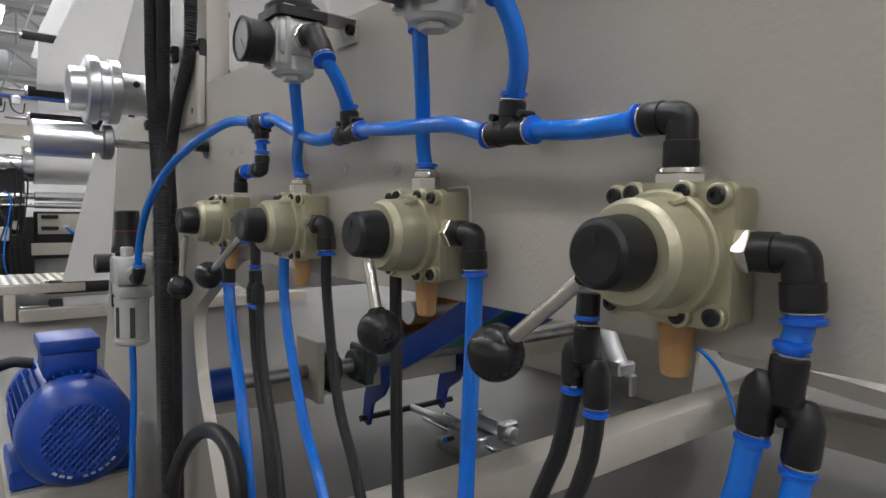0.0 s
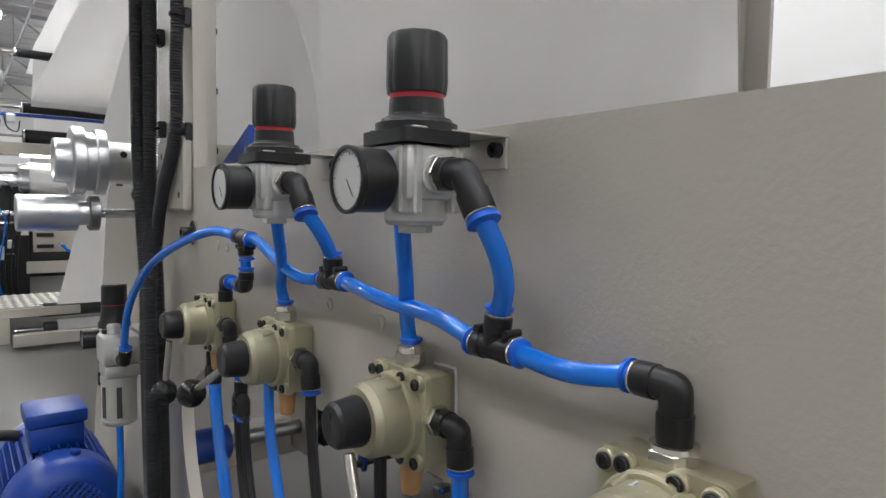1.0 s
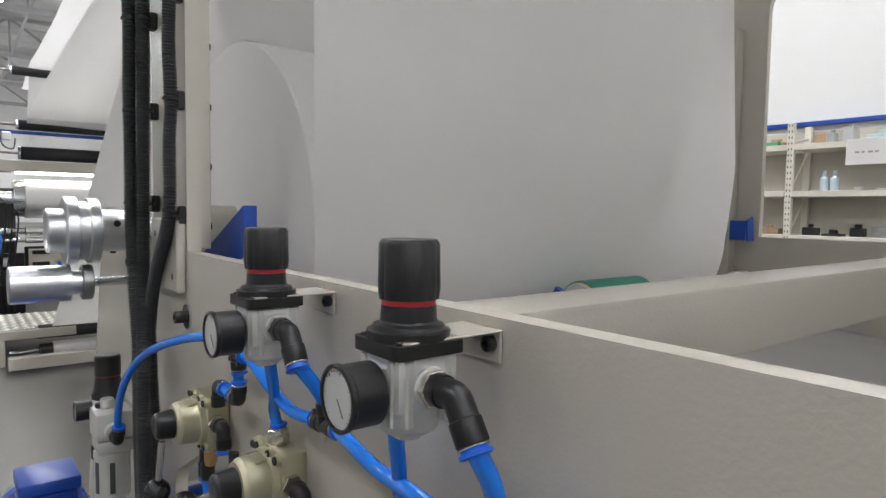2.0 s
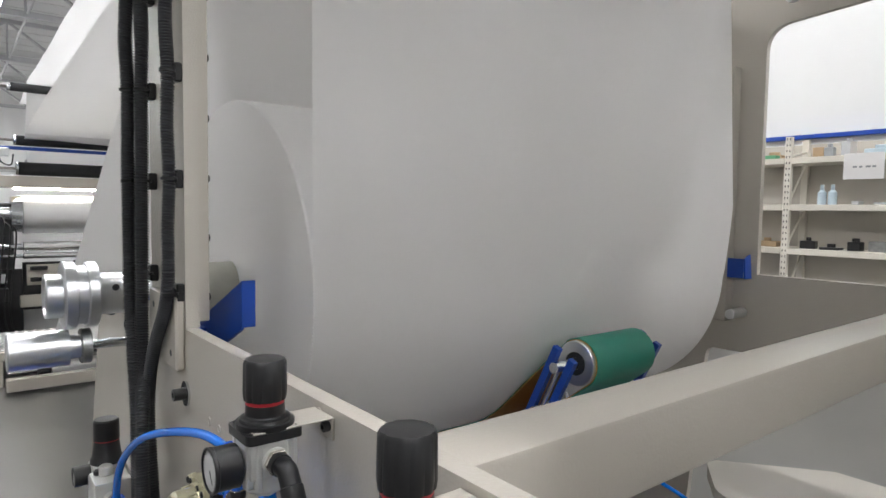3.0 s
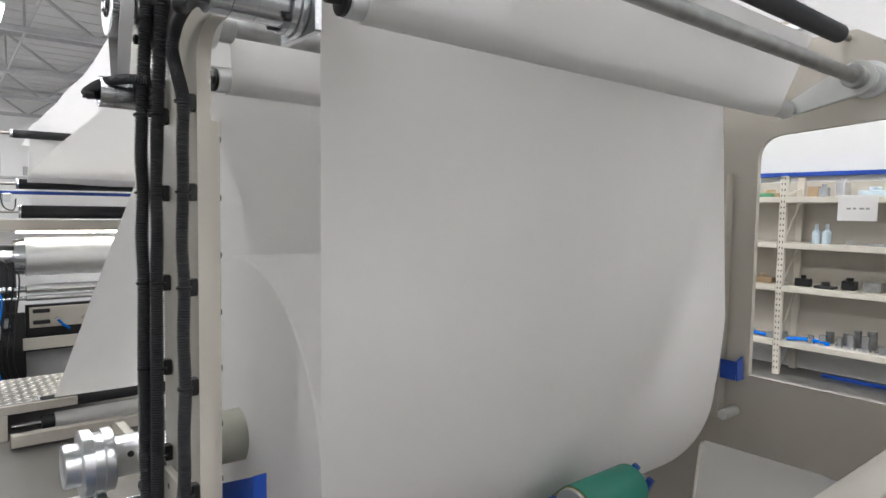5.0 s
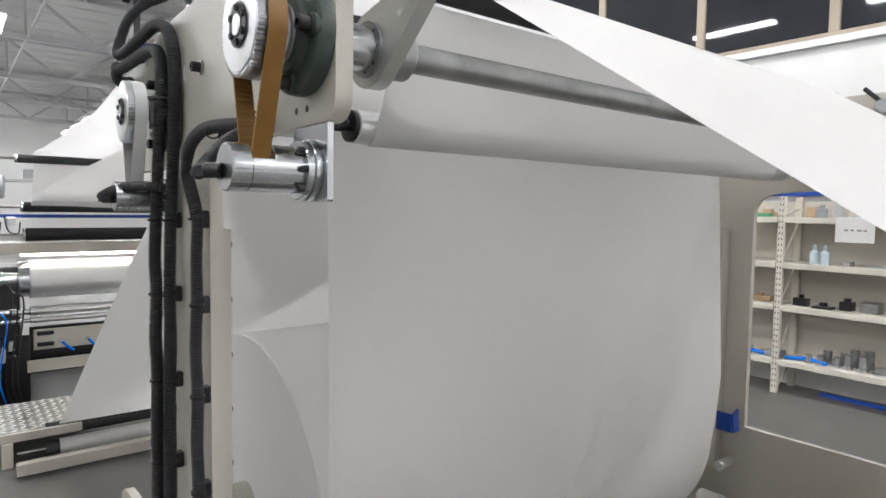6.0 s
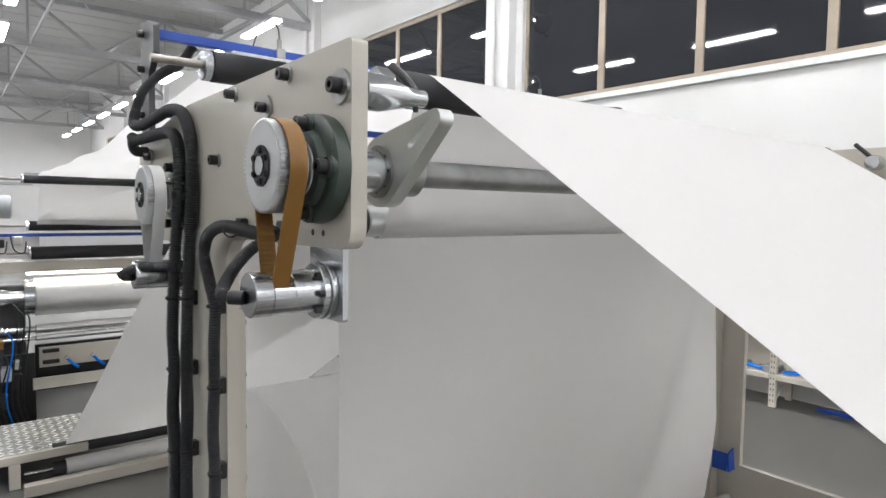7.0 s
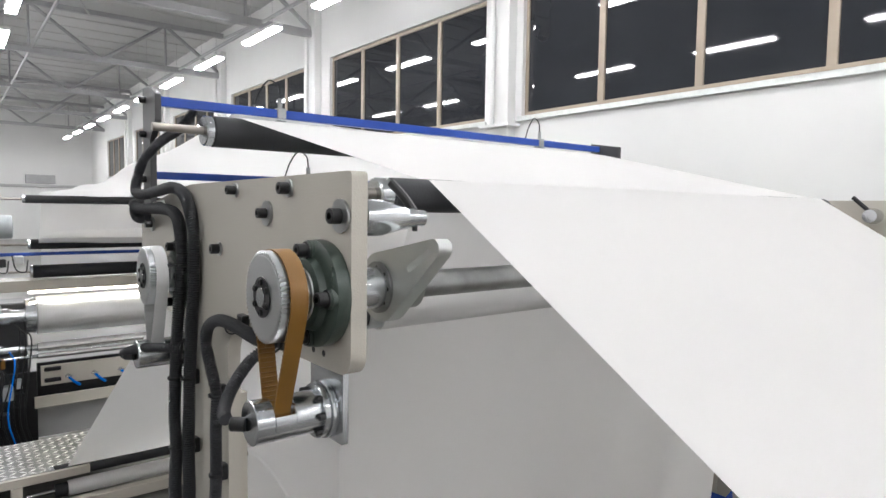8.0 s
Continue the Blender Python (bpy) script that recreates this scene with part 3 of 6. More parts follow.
def elbow(name_at, p_in, corner, p_out, r, parent=None, ring_in=True, ring_out=True, thing_label="black push-in elbow fitting with blue release ring"):
    """A push-in elbow from p_in round corner to p_out, with release rings at its open ends."""
    a, c, b = V3(p_in), V3(corner), V3(p_out)
    t = thing("elbow_fitting", c, thing_label, "fitting", "push-in fittings")
    m = M()
    ua, ub = (a - c).normalized(), (b - c).normalized()
    sweep(m, smooth([a, c + ua * r * 0.75, c + (ua + ub) * r * 0.12, c + ub * r * 0.75, b], 6), r * 0.93, 18)
    for q, u in ((a, ua), (b, ub)):
        L = (q - c).length
        lathe(m, q, c, [(0, 0), (0, r), (0.0008, r * 1.04), (L * 0.5, r * 1.04), (L * 0.52, r * 0.9), (L * 0.52, 0)], 24)
    part("elbow_body", m, BLACK, t)
    for on, q, u in ((ring_in, a, ua), (ring_out, b, ub)):
        if on:
            release(t, q, u, r)
    side = (ua.cross(ub)).normalized()
    e = M()
    cyl(e, c + (ua + ub) * r * 0.75 - side * r * 0.35, c + (ua + ub) * r * 0.75 + side * r * 0.35, r * 0.26, 12)
    part("mounting_eye", e, BLACK, t)
    return t


def release(parent, q, u, r):
    q, u = V3(q), V3(u)
    part("collar", cyl(M(), q + u * 0.0002, q + u * 0.0016, r * 1.0, 28, 0.0004), NICKEL, parent, "thin metal collar")
    m = lathe(M(), q + u * 0.0016, q + u, [(0, 0), (0, r * 0.86), (0.002, r * 0.86), (0.0022, r * 1.06), (0.0042, r * 1.06), (0.0048, r * 0.9), (0.0048, 0)], 28)
    part("release_ring", m, RING, parent, "blue release ring")


def nipple(y, z0, x, h=0.0165, r=0.0116):
    t = thing("hex_nipple", (x, y, z0), "nickel-plated brass hexagon adapter", "fitting", "hexagon adapters")
    part("hexagon", hexnut(M(), (x, y, z0), (x, y, z0 + h * 0.7), r), NICKEL, t)
    part("neck", lathe(M(), (x, y, z0 + h * 0.7), (x, y, 9), [(0, 0), (0, r * 0.92), (h * 0.25, r * 0.88), (h * 0.3, r * 0.8), (h * 0.3, 0)], 24), NICKEL, t)
    return t


def tee(c, u, b, r, span=0.017, up=0.02):
    """A push-in tee: run along u, branch along b."""
    c, u, b = V3(c), V3(u).normalized(), V3(b).normalized()
    t = thing("tee_fitting", c, "black push-in tee fitting with blue release rings", "fitting", "push-in fittings")
    m = M()
    cyl(m, c - u * span, c + u * span, r * 0.95, 22, 0.001)
    for s in (-1, 1):
        cyl(m, c + u * s * span, c + u * s * span * 0.45, r * 1.05, 24, 0.0008)
    cyl(m, c, c + b * up, r * 0.95, 22)
    cyl(m, c + b * up * 0.5, c + b * up, r * 1.05, 24, 0.0008)
    n = u.cross(b).normalized()
    part("tee_body", m, BLACK, t)
    for s in (-1, 1):
        k = c + u * s * r * 1.5 + b * r * 1.25
        part("mounting_eye", cyl(M(), k - n * r * 0.75, k + n * r * 0.75, r * 0.3, 12), BLACK, t)
    for q, w in ((c - u * span, -u), (c + u * span, u), (c + b * up, b)):
        release(t, q, w, r)
    return t


def tube(pts, r, mat, label):
    b = sweep(M(), smooth(pts, 12), r, 18)
    return solid("air_tube", b, mat, label, "tube", "air tubes", at=V3(pts[0]))


def splitter(c, up, spread, r, lift=0.0):
    """A Y piece: one port up, two ports below."""
    c, up, s = V3(c), V3(up).normalized(), V3(spread)
    t = thing("y_fitting", c, "black push-in Y splitter with blue release rings", "fitting", "push-in fittings")
    m = M()
    cyl(m, c, c + up * 0.022, r * 1.08, 24, 0.001)
    for k in (-1, 1):
        d = s * k
        f = up * lift * k
        lathe(m, c + d + f - up * 0.020, c + d + f, [(0, 0), (0, r * 1.04), (0.001, r * 1.08), (0.018, r * 1.08), (0.024, r * 0.85), (0.028, r * 0.4), (0.028, 0)], 24)
        sweep(m, [c + up * 0.004, c + d * 0.9 + f - up * 0.006], r * 0.8, 14)
    part("y_body", m, BLACK, t)
    n = up.cross(s.normalized())
    part("mounting_eye", cyl(M(), c - n * r * 1.2 - up * 0.006, c + n * r * 1.2 - up * 0.006, r * 0.32, 12), BLACK, t)
    release(t, c + up * 0.022, up, r)
    for k in (-1, 1):
        release(t, c + s * k + up * lift * k - up * 0.020, -up, r)
    return t


def regulator(y):
    """A pressure regulator with gauge and black knob, on an angle bracket."""
    x, z = 0.257, 0.7365
    t = thing("pressure_regulator", (x, y, z), "die-cast pressure regulator with black knob and dial gauge", "regulator", "pressure regulators")
    b = M()
    cyl(b, (x, y, z + 0.0085), (x, y, z + 0.036), 0.0200, 32, 0.003)
    for k in (-1, 1):
        part("body_rib", box(M(), x - 0.0145 * k - 0.003, x - 0.0145 * k + 0.003, y - 0.0238, y + 0.0238, z + 0.016, z + 0.0575, 0.0012), DIECAST, t)
        part("body_rib", box(M(), x - 0.0238, x + 0.0238, y - 0.0145 * k - 0.003, y - 0.0145 * k + 0.003, z + 0.0164, z + 0.0571, 0.0012), DIECAST, t)
    box(b, x - 0.0225, x + 0.0225, y - 0.0225, y + 0.0225, z + 0.024, z + 0.058, 0.004, 2)
    for s in (-1, 1):
        cyl(b, (x, y + s * 0.0222, z + 0.040), (x, y + s * 0.0255, z + 0.040), 0.0125, 24, 0.001)
    part("body", b, DIECAST, t)
    part("drain_plug", hexnut(M(), (x, y, z + 0.0035), (x, y, z + 0.0087), 0.0110), DIECAST, t)
    c = slab(M(), rounded([(x - 0.026, y - 0.026), (x + 0.026, y - 0.026), (x + 0.026, y + 0.026), (x - 0.026, y + 0.026)], 0.007, 5), z + 0.0582, z + 0.0665, axis="z")
    part("bonnet_plate", c, BLACK, t)
    for dx in (-1, 1):
        for dy in (-1, 1):
            part("screw", cap_screw(M(), (x + dx * 0.0195, y + dy * 0.0195, z + 0.0666), (0, 0, 1), 0.003, 0.0015), INK, t)
    nut = lathe(M(), (x, y, z + 0.0666), (x, y, 9), [(0, 0), (0, 0.0262), (0.0050, 0.0262), (0.0056, 0.0232), (0.0082, 0.0222), (0.0094, 0.0186), (0.0110, 0.0178), (0.0205, 0.0172), (0.0205, 0)], 32)
    part("collar_nut", nut, BLACK, t, sharp=20)
    part("lock_ring", cyl(M(), (x, y, z + 0.0872), (x, y, z + 0.0905), 0.0170, 36), RED, t, "thin red lock ring")
    k = M()
    kn, kz0, kz1 = 48, z + 0.0906, z + 0.1272
    rr = [0.0208 if i % 4 else 0.0198 for i in range(kn)]
    levels = ((kz0, 0.90), (kz0 + 0.006, 0.94), (kz1 - 0.003, 0.915), (kz1, 0.83))
    rg = [[k.verts.new((x + rr[i] * s * math.cos(i * math.tau / kn), y + rr[i] * s * math.sin(i * math.tau / kn), zz)) for i in range(kn)] for zz, s in levels]
    for q, w in zip(rg, rg[1:]):
        for i in range(kn):
            k.faces.new((q[i], q[(i + 1) % kn], w[(i + 1) % kn], w[i]))
    k.faces.new(rg[-1])
    k.faces.new(rg[0][::-1])
    part("knob", k, BLACK, t, "ribbed black adjusting knob")
    # gauge, facing away from the plate
    gz = z + 0.0355
    g = lathe(M(), (x - 0.026, y, gz), (x - 1, y, gz), [(0, 0), (0, 0.0185), (0.001, 0.0193), (0.0205, 0.0193), (0.0215, 0.0203), (0.0245, 0.0203), (0.025, 0.0195), (0.025, 0.0180), (0.023, 0.0178), (0.023, 0)], 44)
    gauge = part("gauge", g, BLACK, t, "black-cased dial gauge")
    part("dial", cyl(M(), (x - 0.0491, y, gz), (x - 0.0495, y, gz), 0.0177, 40), DIAL, gauge, "white dial")
    ticks = M()
    for i in range(23):
        a = radians(-45 + 270 * i / 22)
        for r0 in (0.0145 if i % 4 == 0 else 0.0158,):
            d = Vector((0, math.cos(a), math.sin(a)))
            sweep(ticks, [Vector((x - 0.0499, y, gz)) + d * r0, Vector((x - 0.0499, y, gz)) + d * 0.0168], 0.00025, 4)
    sweep(ticks, [Vector((x - 0.0500, y, gz)), Vector((x - 0.0500, y - 0.007, gz - 0.010))], 0.0003, 4)
    part("dial_markings", ticks, INK, gauge)
    part("gauge_stem", cyl(M(), (x - 0.0262, y, gz), (x - 0.020, y, gz), 0.007, 6), NICKEL, gauge)
    # bracket
    br = M()
    box(br, x - 0.020, PX0 - 0.0004, y - 0.0245, y + 0.016, z + 0.0666, z + 0.0680, 0.0005)
    box(br, PX0 - 0.0030, PX0 - 0.0004, y - 0.0245, y + 0.016, z + 0.046, z + 0.0664, 0.0006)
    part("bracket", br, PAINT, t, "pressed metal angle bracket")
    part("bracket_screw", cap_screw(M(), (PX0 - 0.0031, y - 0.017, z + 0.0585), (-1, 0, 0), 0.0052, 0.0062), BLACK, t)
    part("label_plate", box(M(), x - 0.0228, x - 0.0222, y - 0.014, y + 0.014, z + 0.0505, z + 0.057), SEAL, t, "white type label")
    return t


def pneumatics():
    balls = ((0.236, 0.254, 0.541), (0.236, 0.375, 0.533), (0.236, 0.759, 0.538), (0.236, 0.880, 0.510))
    for y, b in zip(VY, balls):
        valve(y, b)
    bead = sweep(M(), smooth([(PX0 - 0.001, VY[1] - 0.036, 0.575), (PX0 - 0.001, VY[1] - 0.0372, 0.60), (PX0 - 0.001, VY[1] - 0.0365, 0.634), (PX0 - 0.001, VY[1] - 0.03, 0.638), (PX0 - 0.001, VY[1] - 0.01, 0.637)], 8), 0.0013, 8)
    solid("sealant_bead", bead, PAPER, "uneven white sealant bead round a valve", "sealant")
    for y in RY:
        regulator(y)
    tx = XF + 0.012
    blue12 = "glossy blue polyurethane air tube"
    # upper ports
    for y in VY[1:3]:
        nipple(y, VZ + 0.0345, tx)
    nipple(VY[0], VZ + 0.0345, tx, 0.0095, 0.0135)
    # supply line with its tees
    e1 = elbow("", (tx, VY[0] + 0.022, 0.671), (tx, VY[0], 0.671), (tx, VY[0], 0.6442), 0.0088, ring_out=False)
    t1 = tee((0.286, 0.299, 0.671), (0, 1, 0), (0, -0.12, 1), 0.0085)
    t2 = tee((0.292, 0.520, 0.690), (0, 1, -0.05), (-0.05, 0.0, 1), 0.0085)
    t3 = tee((0.283, 0.716, 0.720), (0, 1, 0.05), (0.1, 0, -1), 0.0085)
    tube([(tx, VY[0] + 0.022, 0.671), (0.287, 0.24, 0.668), (0.286, 0.282, 0.671)], 0.0062, TUBE, blue12)
    tube([(0.286, 0.316, 0.671), (0.284, 0.36, 0.682), (0.283, 0.42, 0.685), (0.288, 0.47, 0.689), (0.292, 0.503, 0.691)], 0.0060, TUBE, blue12)
    tube([(0.292, 0.537, 0.689), (0.286, 0.58, 0.688), (0.283, 0.63, 0.703), (0.283, 0.675, 0.718), (0.283, 0.699, 0.719)], 0.0058, TUBE, blue12)
    tube([(0.283, 0.733, 0.721), (0.270, 0.796, 0.724), (0.254, 0.896, 0.700), (0.243, 0.98, 0.668), (0.237, 1.05, 0.625), (0.236, 1.10, 0.582), (0.238, 1.135, 0.535), (0.241, 1.145, 0.515)], 0.0058, TUBE, blue12)
    # regulator outlets
    for y, tt in ((RY[0], Vector((0.286, 0.2965, 0.691))), (RY[1], Vector((0.291, 0.520, 0.710)))):
        a, c = Vector((0.257, y - 0.026, 0.7765)), Vector((0.257, y - 0.048, 0.7765))
        b = c + Vector((0.0, -0.0150, -0.0235))
        elbow("", a, c, b, 0.0096, ring_in=False)
        solid("hex_nipple", hexnut(M(), a + Vector((0, 0.001, 0)), a + Vector((0, -0.004, 0)), 0.0118), NICKEL, "thin nickel-plated hexagon nut on a regulator port", "fitting", at=a)
        tube([b, b * 0.62 + tt * 0.38 + Vector((0, -0.009 if y < 0.5 else -0.005, 0)), b * 0.3 + tt * 0.7 + Vector((0, -0.009 if y < 0.5 else -0.004, 0)), tt], 0.0062, TUBE, blue12)
    # regulator inlets down to the valves
    for y, v, s in ((RY[0], VY[1], 0.029), (RY[1], VY[2], 0.017)):
        elbow("", (0.266, y + 0.022, 0.778), (0.266, y + s + 0.004, 0.778), (0.266, y + s, 0.754), 0.0085, ring_in=False)
        tube([(0.266, y + s, 0.754), (0.267, y + s, 0.738), (0.280, y + s * 0.7 + v * 0.3 - y * 0.3 + 0.004, 0.70), (0.292, v - 0.004, 0.672), (tx, v, VZ + 0.051)], 0.0058, TUBE, blue12)
        rl = thing("release_fitting", (tx, v, VZ + 0.051), "blue release ring on a brass adapter", "fitting", "push-in fittings")
        release(rl, (tx, v, VZ + 0.0508), (0, 0, 1), 0.0085)
    # dog-leg to the last valve
    y4 = VY[3]
    elbow("", (0.285, 0.716, 0.680), (0.285, 0.716, 0.664), (0.285, 0.733, 0.664), 0.0085)
    tube([(0.284, 0.716, 0.700), (0.2845, 0.716, 0.690), (0.285, 0.716, 0.680)], 0.0058, TUBE, blue12)
    elbow("", (0.286, 0.772, 0.664), (0.286, 0.789, 0.664), (0.286, 0.789, 0.638), 0.0085, ring_out=False)
    tube([(0.285, 0.735, 0.664), (0.2855, 0.75, 0.664), (0.286, 0.772, 0.664)], 0.0058, TUBE, blue12)
    # side ports: elbows turned down
    rx = XF + 0.010
    outs = []
    for i, y in enumerate(VY):
        a, c, b = (rx, y - 0.041, VZ + 0.003), (rx, y - 0.062, VZ + 0.003), (rx, y - 0.064, VZ - 0.022)
        solid("hex_nipple", hexnut(M(), (rx, y - 0.0345, VZ + 0.003), (rx, y - 0.0415, VZ + 0.003), 0.0115), NICKEL, "nickel-plated hexagon nipple on a valve's side", "fitting", at=(rx, y - 0.0345, VZ + 0.003))
        elbow("", a, c, b, 0.0092, ring_in=False)
        outs.append(V3(b))
    # lower ports, behind the hubs
    o = outs
    tube([o[0], o[0] + Vector((0, 0.002, -0.012)), (rx - 0.004, o[0].y + 0.004, 0.556)], 0.0064, TUBE, blue12)
    splitter((rx - 0.006, o[0].y + 0.004, 0.536), (0, -0.10, 1), (-0.004, 0.0092, 0), 0.0076, 0.006)
    tube([(rx - 0.002, o[0].y - 0.0035, 0.510), (rx - 0.008, o[0].y + 0.003, 0.47), (rx - 0.03, o[0].y + 0.03, 0.38), (rx - 0.04, o[0].y + 0.05, 0.2), (rx, o[0].y + 0.06, FLOOR + 0.01)], 0.0062, TUBE, blue12)
    tube([(rx - 0.010, o[0].y + 0.0148, 0.522), (rx - 0.012, o[0].y + 0.026, 0.47), (rx - 0.03, o[0].y + 0.055, 0.38), (rx - 0.04, o[0].y + 0.08, 0.2), (rx, o[0].y + 0.09, FLOOR + 0.01)], 0.0062, TUBE, blue12)
    tube([o[1], (rx, o[1].y, 0.54), (rx - 0.002, o[1].y + 0.001, 0.45), (rx - 0.004, o[1].y + 0.003, 0.30), (rx, o[1].y + 0.006, FLOOR + 0.01)], 0.0062, TUBE, blue12)
    blk = "black spiral-ribbed air hose"
    def hose(pts, r=0.0054):
        path = resample(smooth(pts, 14), 0.004)
        b = M()
        sweep(b, path, r, 14)
        for k in range(6):
            a = k * math.tau / 6
            sweep(b, [p + Vector((math.cos(a), math.sin(a), 0)) * r * 0.93 for p in path[::4]], r * 0.16, 5)
        return solid("air_hose", b, RUBBER, blk, "hose", "air hoses", at=V3(pts[0]))
    hose([o[2], (rx, o[2].y - 0.002, 0.53), (rx - 0.002, o[2].y - 0.03, 0.43), (rx - 0.006, o[2].y - 0.09, 0.33), (rx - 0.01, o[2].y - 0.15, 0.1), (rx, o[2].y - 0.16, FLOOR + 0.01)])
    # bottom ports of each valve
    lx = XF + 0.012
    for i, y in enumerate(VY):
        yy = y + 0.045
        if i == 0:
            yy += 0.005
            hose([(lx, yy + 0.007, 0.572), (lx, yy + 0.008, 0.552)], 0.0066)
            rg = thing("release_fitting", (lx, yy + 0.007, 0.573), "blue release ring under a valve", "fitting", "push-in fittings")
            release(rg, (lx, yy + 0.007, 0.574), (0, 0, 1), 0.0078)
            splitter((lx, yy + 0.008, 0.530), (0, 0, 1), (0.0, 0.0088, 0), 0.0074, 0.005)
            hose([(lx, yy - 0.0008, 0.504), (lx - 0.002, yy + 0.002, 0.47), (lx - 0.008, yy + 0.02, 0.40), (lx - 0.01, yy + 0.04, 0.2), (lx, yy + 0.04, FLOOR + 0.01)])
            hose([(lx, yy + 0.0168, 0.514), (lx - 0.002, yy + 0.025, 0.47), (lx - 0.008, yy + 0.046, 0.40), (lx - 0.01, yy + 0.07, 0.2), (lx, yy + 0.07, FLOOR + 0.01)])
        elif i == 1:
            hose([(lx, yy - 0.002, 0.575), (lx, yy - 0.004, 0.50), (lx - 0.004, yy - 0.016, 0.37), (lx - 0.006, yy - 0.04, 0.1), (lx, yy - 0.04, FLOOR + 0.01)])
        elif i == 2:
            tube([(lx, yy, 0.575), (lx, yy - 0.004, 0.50), (lx - 0.004, yy - 0.06, 0.39), (lx - 0.008, yy - 0.13, 0.28), (lx, yy - 0.15, FLOOR + 0.01)], 0.0058, TUBE, blue12)
            ty = VY[2] + 0.125
            splitter((lx, ty + 0.008, 0.518), (0, 0, 1), (0.0, 0.0085, 0), 0.0076)
            hose([(lx, ty + 0.008, 0.582), (lx, ty + 0.008, 0.542)], 0.0062)
            hose([(lx, ty - 0.003, 0.497), (lx, ty - 0.018, 0.42), (lx - 0.006, ty - 0.085, 0.28), (lx, ty - 0.12, FLOOR + 0.01)])
            hose([(lx, ty + 0.0185, 0.497), (lx, ty + 0.006, 0.42), (lx - 0.006, ty - 0.055, 0.28), (lx, ty - 0.09, FLOOR + 0.01)])
        else:
            splitter((lx, y + 0.012, 0.535), (0, 0, 1), (0.0, 0.006, 0), 0.0086)
            tube([(lx, y + 0.012, 0.580), (lx, y + 0.012, 0.557)], 0.0058, TUBE, blue12)
            tube([(lx, y + 0.006, 0.513), (lx, y - 0.008, 0.45), (lx - 0.004, y - 0.06, 0.34), (lx - 0.006, y - 0.095, 0.2), (lx, y - 0.1, FLOOR + 0.01)], 0.0078, TUBE, blue12)
    # plug screws in the plate
    for y, z in ((0.475, 0.657), (0.57, 0.66), (0.575, 0.80), (0.865, 0.70), (0.905, 0.70)):
        solid("plug_screw", cap_screw(M(), (PX0 - 0.0004, y, z), (-1, 0, 0), 0.0065, 0.0012), PAINT, "flat beige plug screw in the side plate", "screw", "plug screws", at=(PX0, y, z))
    solid("bolt", cap_screw(M(), (PX0 - 0.0035, 1.012, 0.714), (-1, 0, 0), 0.0095, 0.017), BLACK, "black socket head bolt on the side plate", "bolt", at=(PX0, 1.012, 0.714))
    solid("washer", ring(M(), (PX0 - 0.0002, 1.012, 0.714), (PX0 - 0.0034, 1.012, 0.714), 0.019, 0.008, 28), STEEL, "bright steel washer on the side plate", "washer", "washers", at=(PX0, 1.012, 0.714))


